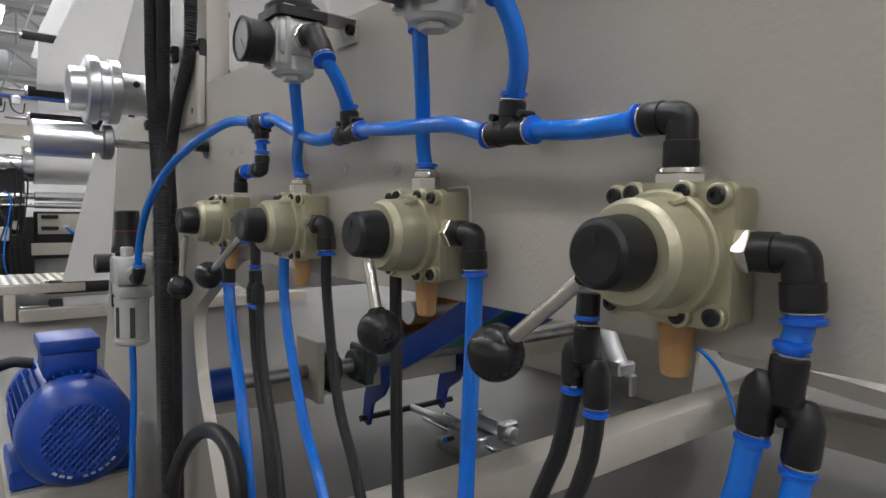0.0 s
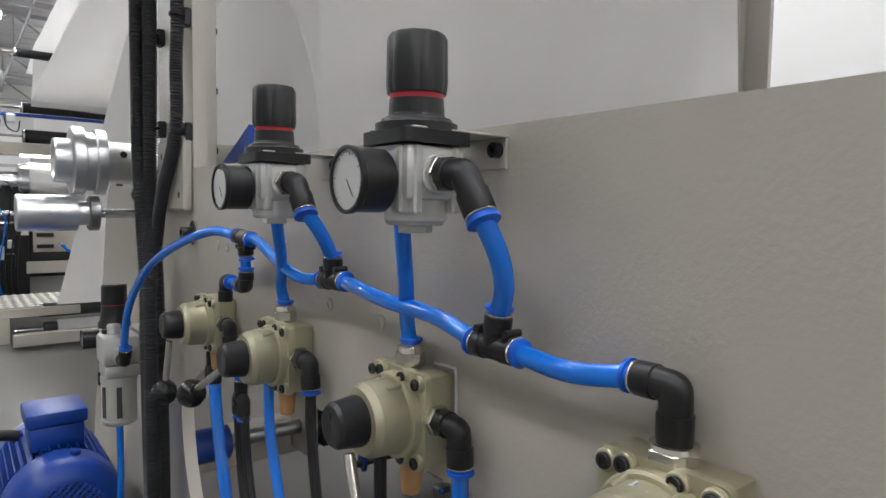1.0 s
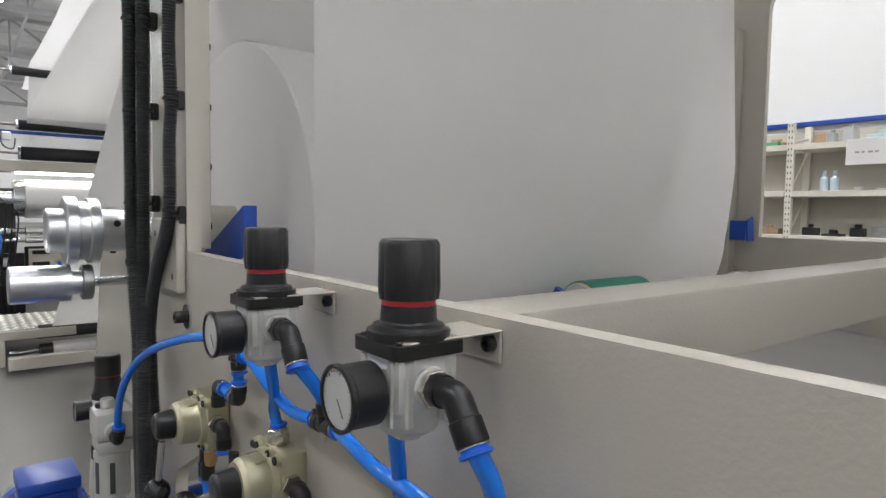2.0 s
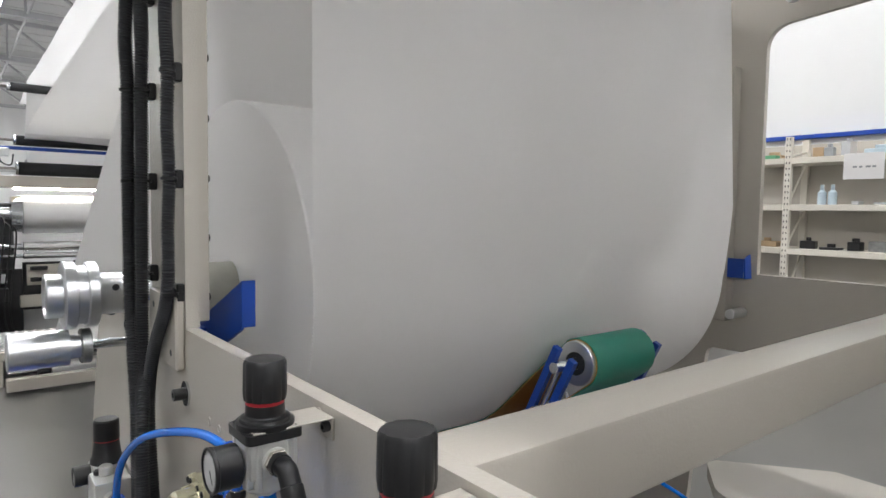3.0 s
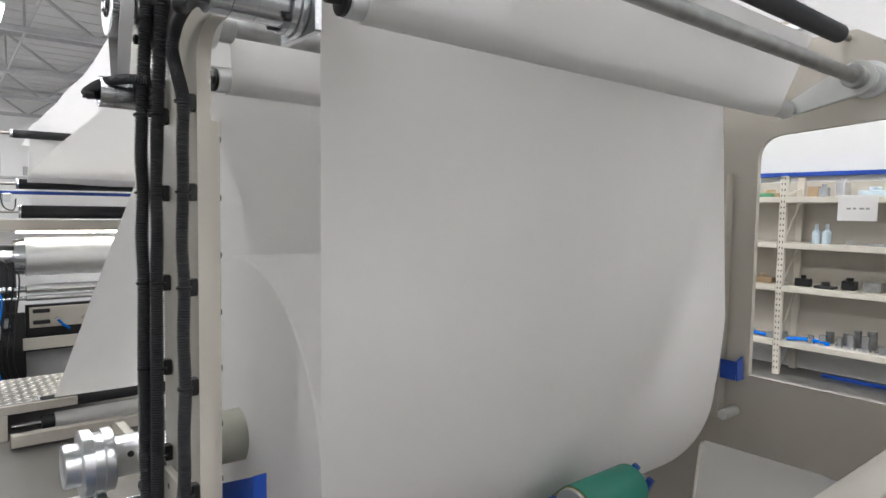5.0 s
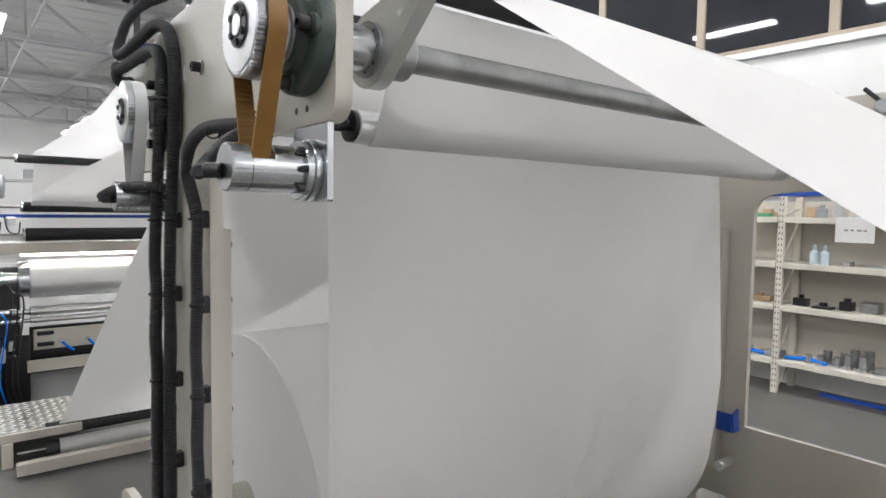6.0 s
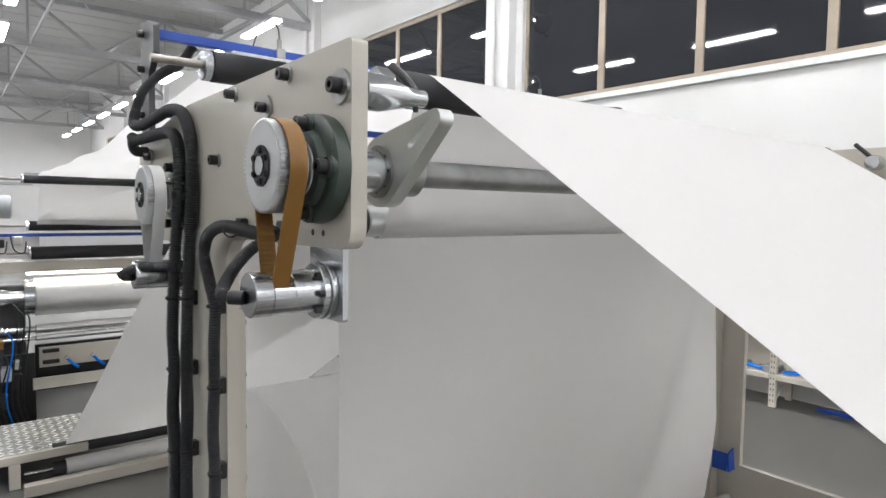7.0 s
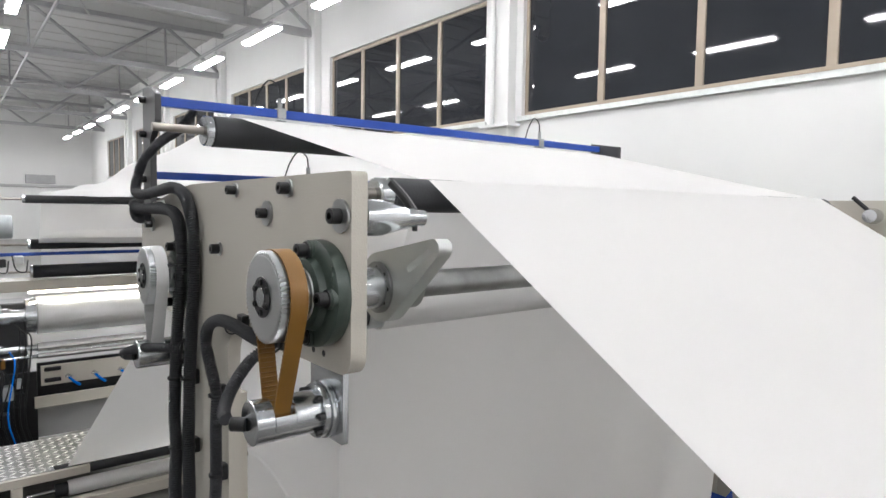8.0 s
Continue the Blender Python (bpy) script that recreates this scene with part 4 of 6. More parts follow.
# ---- drives, shafts and cables ----
def drive(y, z, belt, label):
    """Timing belt drive on the side plate: flange bearing, toothed pulley, belt and its motor."""
    t = thing("belt_drive", (PX0, y, z), label, "belt drive", "belt drives")
    c = M()
    lathe(c, (PX0 - 0.0002, y, z), (-1, y, z), [(0, 0), (0, 0.064), (0.006, 0.066), (0.018, 0.0655), (0.021, 0.061), (0.022, 0.046), (0.030, 0.042), (0.032, 0.034), (0.032, 0)], 56)
    for a in (0, 90, 180, 270):
        d = Vector((0, math.cos(radians(a)), math.sin(radians(a))))
        cyl(c, Vector((PX0 - 0.004, y, z)) + d * 0.053, Vector((PX0 - 0.026, y, z)) + d * 0.053, 0.0125, 20, 0.002)
    fl = part("flange_bearing", c, CAST, t, "dark green cast flange bearing")
    for a in (0, 90, 180, 270):
        d = Vector((0, math.cos(radians(a)), math.sin(radians(a))))
        part("bolt", cap_screw(M(), Vector((PX0 - 0.0262, y, z)) + d * 0.053, (-1, 0, 0), 0.0085, 0.012, 0.011), BLACK, fl, "black socket head bolt")
    mk = M()
    for k in range(4):
        box(mk, PX0 - 0.0222, PX0 - 0.0205, y - 0.058 + k * 0.0005, y - 0.0545, z + 0.012 + k * 0.007, z + 0.0165 + k * 0.007)
    part("cast_marking", mk, CAST, fl)
    part("bearing_insert", lathe(M(), (PX0 - 0.0322, y, z), (-1, y, z), [(0, 0), (0, 0.033), (0.002, 0.032), (0.002, 0.026), (0.006, 0.025), (0.006, 0)], 36), DULL, t)
    part("drive_shaft", cyl(M(), (0.236, y, z), (PX0 + 0.10, y, z), 0.0185, 28, 0.001), STEEL, t)
    p = M()
    n, r0, r1, xa, xb = 60, 0.0495, 0.0543, 0.234, 0.266
    prof = [r1 if k % 2 == 0 else r0 for k in range(n * 2)]
    rings = []
    for x in (xa, xb):
        rings.append([p.verts.new((x, y + prof[k] * math.cos(k * math.pi / n), z + prof[k] * math.sin(k * math.pi / n))) for k in range(n * 2)])
    for k in range(n * 2):
        j = (k + 1) % (n * 2)
        p.faces.new((rings[0][k], rings[0][j], rings[1][j], rings[1][k]))
    p.faces.new(rings[0])
    p.faces.new(rings[1][::-1])
    pu = part("pulley", p, ALU, t, "toothed aluminium pulley", sharp=0.5)
    part("pulley_face", lathe(M(), (0.2339, y, z), (-1, y, z), [(0, 0), (0, 0.0485), (0.0006, 0.0481), (0.0006, 0)], 56), ALU, pu)
    part("clamping_hub", ring(M(), (0.2332, y, z), (0.2318, y, z), 0.0238, 0.012, 36), BLACK, pu)
    part("hub_shaft", cyl(M(), (0.2332, y, z), (0.2300, y, z), 0.0115, 28, 0.0004), STEEL, pu)
    for k in range(6):
        a = radians(30 + 60 * k)
        part("hub_screw", cap_screw(M(), (0.2318, y + 0.0178 * math.cos(a), z + 0.0178 * math.sin(a)), (-1, 0, 0), 0.0042, 0.003), BLACK, pu)
    # belt: an open loop round the pulley and a small one below
    my, mz, mr = y + 0.010, z - 0.149, 0.0125
    bt = M()
    out = []
    ro = 0.0556
    a0 = math.asin((ro - mr) / 0.149)
    for k in range(33):
        a = math.pi + a0 - (math.pi + 2 * a0) * k / 32
        out.append((y + ro * math.cos(a), z + ro * math.sin(a)))
    for k in range(13):
        a = -a0 - (math.pi - 2 * a0) * k / 12
        out.append((my + mr * math.cos(a), mz + mr * math.sin(a)))
    inner = []
    for i, q in enumerate(out):
        pa, pb = Vector(out[i - 1]), Vector(out[(i + 1) % len(out)])
        tn = (pb - pa).normalized()
        inner.append((q[0] + tn.y * 0.0022 * 1, q[1] - tn.x * 0.0022 * 1))
    slab(bt, out, 0.2435, 0.2645, [inner])
    be = part("timing_belt", bt, belt, t)
    te = M()
    for (ya, za), (yb, zb) in ((out[32], out[33]), (out[-1], out[0])):
        for k in range(24):
            f = (k + 0.5) / 24
            yy, zz = ya + (yb - ya) * f, za + (zb - za) * f
            s = 0.0028 if yy < y else -0.0028
            box(te, 0.2437, 0.2643, yy + s - 0.0009, yy + s + 0.0009, zz - 0.0011, zz + 0.0011)
    part("belt_teeth", te, belt, be)
    # motor unit
    m = M()
    y = my - 0.002
    R = 0.0265
    cyl(m, (0.220, y, mz), (0.2425, y, mz), R, 44, 0.0012)
    cyl(m, (0.268, y, mz), (0.302, y, mz), R, 44, 0.001)
    arcp = [(y + R * math.cos(radians(a)), mz + R * math.sin(radians(a))) for a in range(-200, 21, 10)]
    slab(m, arcp, 0.2424, 0.2681)
    part("motor_housing", m, STEEL, t, "polished steel cylindrical housing")
    part("small_pulley", cyl(M(), (0.2427, my, mz), (0.2678, my, mz), 0.0105, 24), DULL, t)
    fg = M()
    cyl(fg, (0.302, y, mz), (0.310, y, mz), 0.034, 44, 0.0008)
    cyl(fg, (0.3115, y, mz), (0.319, y, mz), 0.036, 44, 0.0008)
    cyl(fg, (0.309, y, mz), (0.313, y, mz), 0.032, 44)
    part("motor_flange", fg, STEEL, t)
    for a in (45, 135, 225, 315, 0, 180):
        part("flange_bolt", cap_screw(M(), (0.302, y + 0.030 * math.cos(radians(a)), mz + 0.030 * math.sin(radians(a))), (-1, 0, 0), 0.0042, 0.0075), BLACK, t)
    part("mounting_plate", slab(M(), rounded([(y - 0.044, mz - 0.036), (y + 0.042, mz - 0.036), (y + 0.042, mz + 0.085), (y - 0.044, mz + 0.085)], 0.004), 0.3195, 0.327), STEEL, t)
    part("cable_gland", cyl(M(), (0.2202, y + 0.010, mz - 0.004), (0.206, y + 0.022, mz - 0.004), 0.0085, 16, 0.001), BLACK, t)
    return t


def screws(rows):
    for y, z, r, w in rows:
        solid("bolt", cap_screw(M(), (PX0, y, z), (-1, 0, 0), r, 0.015, w), BLACK, "black socket head bolt with washer in the side plate", "bolt", "side plate bolts", at=(PX0, y, z))
        solid("washer", ring(M(), (PX0 - 0.0001, y, z), (PX0 - 0.0035, y, z), w * 1.02, r * 0.9, 28), DULL, "bright steel washer under a bolt head", "washer", "washers", at=(PX0, y, z))


def arm(x0, x1, hub, tip, rh, rt, label, slot=True):
    t = thing("swing_arm", (x0, hub[0], hub[1]), label, "swing arm", "swing arms")
    h, p = Vector(hub), Vector(tip)
    d = (p - h)
    L = d.length
    a0 = math.atan2(d.y, d.x)
    b = math.acos((rh - rt) / L)
    pts = [(h.x + rh * math.cos(a0 + a), h.y + rh * math.sin(a0 + a)) for a in np.linspace(b, math.tau - b, 28)]
    pts += [(p.x + rt * math.cos(a0 + a), p.y + rt * math.sin(a0 + a)) for a in np.linspace(-b, b, 12)]
    u, n = d.normalized(), Vector((-d.y, d.x)).normalized()
    holes = []
    if slot:
        s0, s1, w = h + u * L * 0.58 + n * 0.003, h + u * L * 0.93 + n * 0.001, 0.0045
        f = math.atan2(u.y, u.x)
        holes = [[(s0.x + w * math.cos(f + a), s0.y + w * math.sin(f + a)) for a in np.linspace(math.pi / 2, 1.5 * math.pi, 8)] + [(s1.x + w * math.cos(f + a), s1.y + w * math.sin(f + a)) for a in np.linspace(-math.pi / 2, math.pi / 2, 8)]]
    part("arm_plate", slab(M(), pts, x0, x1, holes), ZINC, t)
    s = -1 if x0 < 1 else 1
    xf = x0 if s < 0 else x1
    part("clamping_ring", ring(M(), (xf - 0.0005, *hub), (xf + s * 0.004, *hub), 0.034, 0.0195, 40), DULL, t)
    if s < 0:
        part("spacer", cyl(M(), (PX1 + 0.005, *hub), (xf - 0.0045, *hub), 0.0275, 36, 0.001), STEEL, t, "bright steel spacer")
    for k in range(8):
        a = math.tau * k / 8
        part("ring_screw", cap_screw(M(), (xf + s * 0.004, hub[0] + 0.0265 * math.cos(a), hub[1] + 0.0265 * math.sin(a)), (s, 0, 0), 0.0026, 0.001), BLACK, t)
    part("boss", cyl(M(), (x1 + 0.0002, *hub) if s < 0 else (x0 - 0.0002, *hub), (x1 + 0.035, *hub) if s < 0 else (x0 - 0.03, *hub), 0.031, 40, 0.002), DULL, t)
    return t


def shaft_end():
    y, z = ROLL[0], ROLL[1] + 0.006
    t = thing("shaft_chuck", (0.25, y, z), "turned zinc-plated chuck flanges on the roll shaft's end", "shaft chuck")
    f = lathe(M(), (0.166, y, z), (1, y, z), [(0.004, 0.0), (0.004, 0.030), (0.0, 0.033), (0.0, 0.0385), (0.002, 0.040), (0.027, 0.040), (0.027, 0.060), (0.029, 0.0625), (0.046, 0.0625), (0.048, 0.060), (0.048, 0.054), (0.064, 0.054), (0.064, 0.059), (0.066, 0.0605), (0.081, 0.0605), (0.083, 0.058), (0.083, 0.0395), (0.16, 0.0395), (0.16, 0)], 56)
    part("flange", f, ALU, t)
    for a in (40, 160, 280):
        d = Vector((0, math.cos(radians(a)), math.sin(radians(a))))
        part("locking_screw", cap_screw(M(), Vector((0.275, y, z)) + d * 0.0393, d, 0.006, 0.004), BLACK, t)
    k = thing("brake_cylinder", (0.2, y, 0.735), "aluminium cylinder with a ring and thin rod below the shaft", "cylinder")
    lz = 0.7385
    part("barrel", lathe(M(), (0.108, y, lz), (1, y, lz), [(0, 0), (0, 0.031), (0.002, 0.033), (0.094, 0.033), (0.095, 0.022), (0.112, 0.022), (0.112, 0)], 48), ALU, k)
    part("ring", lathe(M(), (0.220, y, lz), (1, y, lz), [(0, 0), (0, 0.030), (0.002, 0.0325), (0.016, 0.0325), (0.018, 0.030), (0.018, 0)], 48), DULL, k)
    part("rod", cyl(M(), (0.238, y, lz), (PX0, y, lz), 0.0085, 20), STEEL, k)
    h = thing("stop_bolt", (0.29, 1.33, 0.765), "black bolt heads beside the shaft", "bolt")
    part("head", cap_screw(M(), (PX0, 1.32, 0.775), (-1, 0, 0), 0.010, 0.024), BLACK, h)


def conduits():
    lab = "dark grey corrugated cable conduit strapped to the post"
    runs = [
        [(0.268, 1.118, FLOOR + 0.002), (0.271, 1.118, 0.25), (0.268, 1.118, 0.50), (0.268, 1.120, 0.60), (0.268, 1.122, 0.66), (0.270, 1.150, 0.76), (0.272, 1.175, 0.86), (0.274, 1.186, 0.95), (0.274, 1.187, 1.07), (0.2755, 1.185, 1.19), (0.2725, 1.184, 1.27), (0.2750, 1.181, 1.346), (0.2740, 1.186, 1.41), (0.2770, 1.187, 1.478), (0.280, 1.184, 1.56), (0.286, 1.177, 1.68), (0.289, 1.185, 1.745), (0.291, 1.225, 1.782), (0.290, 1.30, 1.792), (0.288, 1.40, 1.792), (0.285, 1.49, 1.792), (0.284, 1.527, 1.800), (0.288, 1.520, 1.772), (0.305, 1.495, 1.768)],
        [(0.262, 1.070, FLOOR + 0.002), (0.262, 1.066, 0.25), (0.262, 1.066, 0.50), (0.264, 1.078, 0.60), (0.270, 1.095, 0.66), (0.280, 1.135, 0.72), (0.284, 1.152, 0.80), (0.286, 1.156, 0.88), (0.289, 1.164, 1.0), (0.291, 1.168, 1.10), (0.2920, 1.170, 1.19), (0.2925, 1.163, 1.27), (0.2920, 1.164, 1.346), (0.2935, 1.163, 1.41), (0.2965, 1.168, 1.478), (0.299, 1.160, 1.57), (0.301, 1.150, 1.68), (0.301, 1.152, 1.76), (0.300, 1.190, 1.815), (0.297, 1.26, 1.834), (0.292, 1.36, 1.828), (0.288, 1.46, 1.822), (0.288, 1.525, 1.830), (0.296, 1.545, 1.862), (0.308, 1.530, 1.905), (0.340, 1.515, 1.945), (0.395, 1.545, 1.985), (0.425, 1.545, 2.03)],
        [(0.288, 1.095, FLOOR + 0.002), (0.287, 1.098, 0.25), (0.286, 1.100, 0.50), (0.286, 1.114, 0.60), (0.289, 1.132, 0.69), (0.289, 1.098, 0.767), (0.291, 1.034, 0.845), (0.292, 1.018, 0.90), (0.2925, 1.020, 0.97), (0.2945, 1.017, 1.04), (0.2930, 1.019, 1.12), (0.294, 1.016, 1.198), (0.2925, 1.020, 1.27), (0.294, 1.016, 1.346), (0.2935, 1.014, 1.42), (0.295, 1.014, 1.483), (0.293, 1.038, 1.53), (0.292, 1.056, 1.565), (0.292, 1.040, 1.597), (0.291, 0.985, 1.615), (0.290, 0.92, 1.618), (0.292, 0.83, 1.612), (0.300, 0.79, 1.611)],
    ]
    for k, pts in enumerate(runs):
        b = corrugated(M(), pts, (0.0112, 0.0112, 0.0098)[k])
        solid("cable_conduit", b, CONDUIT, lab, "conduit", "cable conduits", at=V3(pts[0]), sharp=60)
    b = corrugated(M(), [(0.296, 0.80, 1.604), (0.272, 0.80, 1.590), (0.247, 0.787, 1.570), (0.227, 0.768, 1.551), (0.214, 0.743, 1.543), (0.2068, 0.716, 1.543)], 0.0082)
    solid("cable_conduit", b, CONDUIT, "short dark corrugated conduit running to a motor", "conduit", "cable conduits", sharp=60)
    b = corrugated(M(), [(0.284, 1.17, 1.535), (0.255, 1.19, 1.537), (0.225, 1.23, 1.532), (0.207, 1.262, 1.520), (0.208, 1.268, 1.514)], 0.0085)
    solid("cable_conduit", b, CONDUIT, "short dark corrugated conduit running to the second motor", "conduit", "cable conduits", sharp=60)
    b = sweep(M(), smooth([(0.272, 1.09, FLOOR + 0.02), (0.27, 1.066, 0.139), (0.27, 1.02, 0.216), (0.27, 0.938, 0.281), (0.27, 0.859, 0.312), (0.27, 0.798, 0.313), (0.27, 0.764, 0.285), (0.27, 0.752, 0.22), (0.272, 0.75, 0.08), (0.272, 0.75, FLOOR + 0.02)], 12), 0.0112, 16)
    solid("cable_conduit", b, RUBBER, "smooth black cable sleeve looping near the floor", "conduit", "cable conduits", sharp=60)
    for z in (0.868, 1.04, 1.198, 1.346, 1.483):
        c = thing("cable_clip", (0.305, 1.008, z), "black cable tie mount on the post", "cable clip", "cable clips")
        m = box(M(), 0.3035, PX0 + 0.0004, 1.017, 1.033, z - 0.014, z + 0.014, 0.002)
        box(m, 0.300, 0.3034, 1.019, 1.031, z - 0.006, z + 0.006, 0.001)
        part("base", m, BLACK, c)
        part("strap", ring(M(), (0.294, 1.018, z - 0.002), (0.294, 1.018, z + 0.002), 0.0118, 0.0098, 24), BLACK, c)
    for z in (0.885, 1.04, 1.19, 1.346, 1.478, 1.69):
        c = thing("cable_clip", (0.305, 1.178, z), "black cable tie mount on the post's edge", "cable clip", "cable clips")
        part("base", box(M(), 0.3025, PX0 + 0.0004, 1.168, 1.187, z - 0.014, z + 0.014, 0.002), BLACK, c)
        for q in ((0.2755, 1.186), (0.2935, 1.170)):
            part("strap", ring(M(), (*q, z - 0.002), (*q, z + 0.002), 0.0132, 0.0112, 24), BLACK, c)
    for y in (0.775, 0.929):
        c = thing("cable_clip", (0.29, y, 1.615), "black cable tie mount under the side plate's edge", "cable clip", "cable clips")
        part("base", box(M(), 0.3035, PX0 + 0.0004, y - 0.013, y + 0.013, 1.603, 1.631, 0.002), BLACK, c)
        part("strap", ring(M(), (0.292, y - 0.002, 1.613), (0.292, y + 0.002, 1.613), 0.0118, 0.0098, 24), BLACK, c)


def top_bar():
    t = thing("web_guide_bar", (1.15, 1.5, 1.85), "blue square bar on dark end brackets with sensors", "sensor bar")
    part("bar", box(M(), 0.336, 1.93, 1.505, 1.525, 2.025, 2.047, 0.002), BLUE, t, "blue painted square bar")
    part("lower_bar", box(M(), 0.336, 1.93, 1.59, 1.605, 1.862, 1.880, 0.002), BLUE, t, "blue painted square bar")
    part("bracket", slab(M(), rounded([(1.535, 1.80), (1.60, 1.80), (1.60, 2.075), (1.535, 2.07), (1.49, 2.05), (1.49, 1.99), (1.535, 1.95)], 0.004), 0.322, 0.3355), DARKGREY, t)
    part("bracket", slab(M(), rounded([(1.42, 1.86), (1.55, 1.86), (1.55, 2.06), (1.42, 2.04)], 0.004), 1.931, 1.944), DARKGREY, t)
    for y, z in ((1.575, 2.045), (1.575, 1.965), (1.58, 1.86)):
        part("bolt", cap_screw(M(), (0.322, y, z), (-1, 0, 0), 0.008, 0.014), BLACK, t)
    for x, yy, z in ((0.63, 1.515, 2.047), (1.60, 1.515, 2.047), (0.75, 1.5975, 1.880)):
        m = M()
        box(m, x - 0.012, x + 0.012, yy - 0.014, yy + 0.014, z - 0.03, z + 0.004, 0.002)
        cyl(m, (x, yy, z - 0.005), (x, yy, z + 0.030), 0.006, 14, 0.001)
        s = part("sensor", m, DULL, t, "small grey proximity sensor")
        c = sweep(M(), smooth([(x, yy, z + 0.03), (x - 0.005, yy, z + 0.06), (x - 0.03, yy, z + 0.072), (x - 0.055, yy, z + 0.04), (x - 0.07, yy, z)], 8), 0.002, 8)
        part("cable", c, BLACK, s)


def far_plate_fittings():
    t = thing("flange_bearing", (RX0, 0.655, 1.697), "round flange bearing on the far side plate", "bearing")
    part("housing", lathe(M(), (RX0, 0.655, 1.697), (1, 0.655, 1.697), [(0, 0), (0, 0.05), (0.012, 0.05), (0.014, 0.04), (0.05, 0.038), (0.05, 0.034), (0.044, 0.030), (0.044, 0)], 40), ALU, t)
    c = thing("clamp_lever", (RX0, 0.61, 1.80), "small steel clamp with a black handle on the far plate", "clamp")
    part("clamp_body", lathe(M(), (RX0, 0.60, 1.797), (1, 0.60, 1.797), [(0, 0), (0, 0.02), (0.02, 0.022), (0.05, 0.018), (0.05, 0)], 28), STEEL, c)
    part("handle", cyl(M(), (RX0 - 0.035, 0.605, 1.81), (RX0 - 0.045, 0.645, 1.85), 0.006, 14, 0.002), BLACK, c)
    for y, z in ((0.53, 1.60), (0.58, 1.60), (0.555, 1.62)):
        solid("bolt", cap_screw(M(), (RX0, y, z), (-1, 0, 0), 0.006, 0.001), BLACK, "small screw hole on the far side plate", "bolt", "far plate screws", at=(RX0, y, z))


# ---- beside and below the frame ----
def filter_unit():
    x, y = 0.252, 1.292
    t = thing("filter_regulator", (x, y, 0.365), "die-cast air filter regulator with black knob and gauge", "filter regulator")
    part("knob", lathe(M(), (x, y, 0.553), (x, y, 9), [(-0.022, 0), (-0.022, 0.0275), (-0.014, 0.0275), (-0.008, 0.024), (0.014, 0.0215), (0.020, 0.0205), (0.020, 0.022), (0.054, 0.0215), (0.057, 0.019), (0.057, 0)], 40), BLACK, t)
    part("lock_ring", cyl(M(), (x, y, 0.5715), (x, y, 0.5735), 0.0212, 32), RED, t)
    b = M()
    box(b, x - 0.027, x + 0.027, y - 0.027, y + 0.027, 0.485, 0.5305, 0.005, 2)
    box(b, x - 0.024, x + 0.024, y - 0.024, y + 0.024, 0.470, 0.4848, 0.004, 2)
    part("body", b, DIECAST, t)
    f = M()
    fy = y - 0.062
    box(f, x - 0.036, x + 0.024, fy - 0.032, fy + 0.033, 0.478, 0.528, 0.006, 2)
    box(f, x - 0.033, x + 0.024, fy - 0.030, fy + 0.030, 0.455, 0.4778, 0.004, 2)
    cyl(f, (x - 0.010, fy - 0.031, 0.497), (x - 0.010, fy - 0.045, 0.497), 0.014, 24, 0.001)
    cyl(f, (x - 0.012, fy + 0.005, 0.5275), (x - 0.012, fy + 0.005, 0.545), 0.011, 20, 0.002)
    part("filter_head", f, DIECAST, t)
    bowls = ((x, y + 0.002, 0.4698, 0.082, 0.0225), (x - 0.006, fy, 0.4548, 0.088, 0.0295))
    for bx, by, bz, h, r in bowls:
        bw = part("bowl", lathe(M(), (bx, by, bz), (bx, by, -1), [(0, 0), (0, r), (h * 0.12, r), (h * 0.13, r * 0.965), (h * 0.86, r * 0.965), (h * 0.87, r), (h * 0.93, r * 0.98), (h * 0.98, r * 0.8), (h, r * 0.35), (h, 0)], 36), DIECAST, t)
        for a in (150, 205, 260):
            d = Vector((math.cos(radians(a)), math.sin(radians(a)), 0))
            n = Vector((-d.y, d.x, 0)) * 0.0042
            q = M()
            p = [Vector((bx, by, bz - h * 0.18)) + d * r * 0.955, Vector((bx, by, bz - h * 0.80)) + d * r * 0.955]
            vs = [q.verts.new(v) for c in p for v in (c - n, c + n, c + n + d * r * 0.03, c - n + d * r * 0.03)]
            for w in ((0, 1, 2, 3), (7, 6, 5, 4), (0, 4, 5, 1), (1, 5, 6, 2), (2, 6, 7, 3), (3, 7, 4, 0)):
                q.faces.new([vs[k] for k in w])
            part("sight_slot", q, DARKGREY, bw, "dark sight slot")
    for bx, by, bz in ((x - 0.026, y + 0.012, 0.462), (x - 0.036, fy + 0.02, 0.452)):
        part("bowl_latch", box(M(), bx, bx + 0.006, by - 0.006, by + 0.006, bz - 0.016, bz + 0.008, 0.002), BLACK, t)
    g = part("gauge", lathe(M(), (x - 0.027, y + 0.004, 0.512), (-1, y + 0.004, 0.512), [(0, 0), (0, 0.018), (0.026, 0.018), (0.027, 0.0165), (0.025, 0.016), (0.025, 0)], 32), BLACK, t)
    part("dial", cyl(M(), (x - 0.0521, y + 0.004, 0.512), (x - 0.0525, y + 0.004, 0.512), 0.0159, 28), DIAL, g)
    part("fill_plug", cyl(M(), (x - 0.022, fy + 0.012, 0.5282), (x - 0.022, fy + 0.012, 0.536), 0.008, 18, 0.001), BLACK, t)
    part("wall_bracket", box(M(), x + 0.026, PX0 - 0.0003, y - 0.07, y + 0.02, 0.50, 0.53, 0.001), DIECAST, t)
    elbow("", (0.241, 1.145, 0.515), (0.241, 1.152, 0.494), (0.242, 1.180, 0.494), 0.0098, ring_out=False)
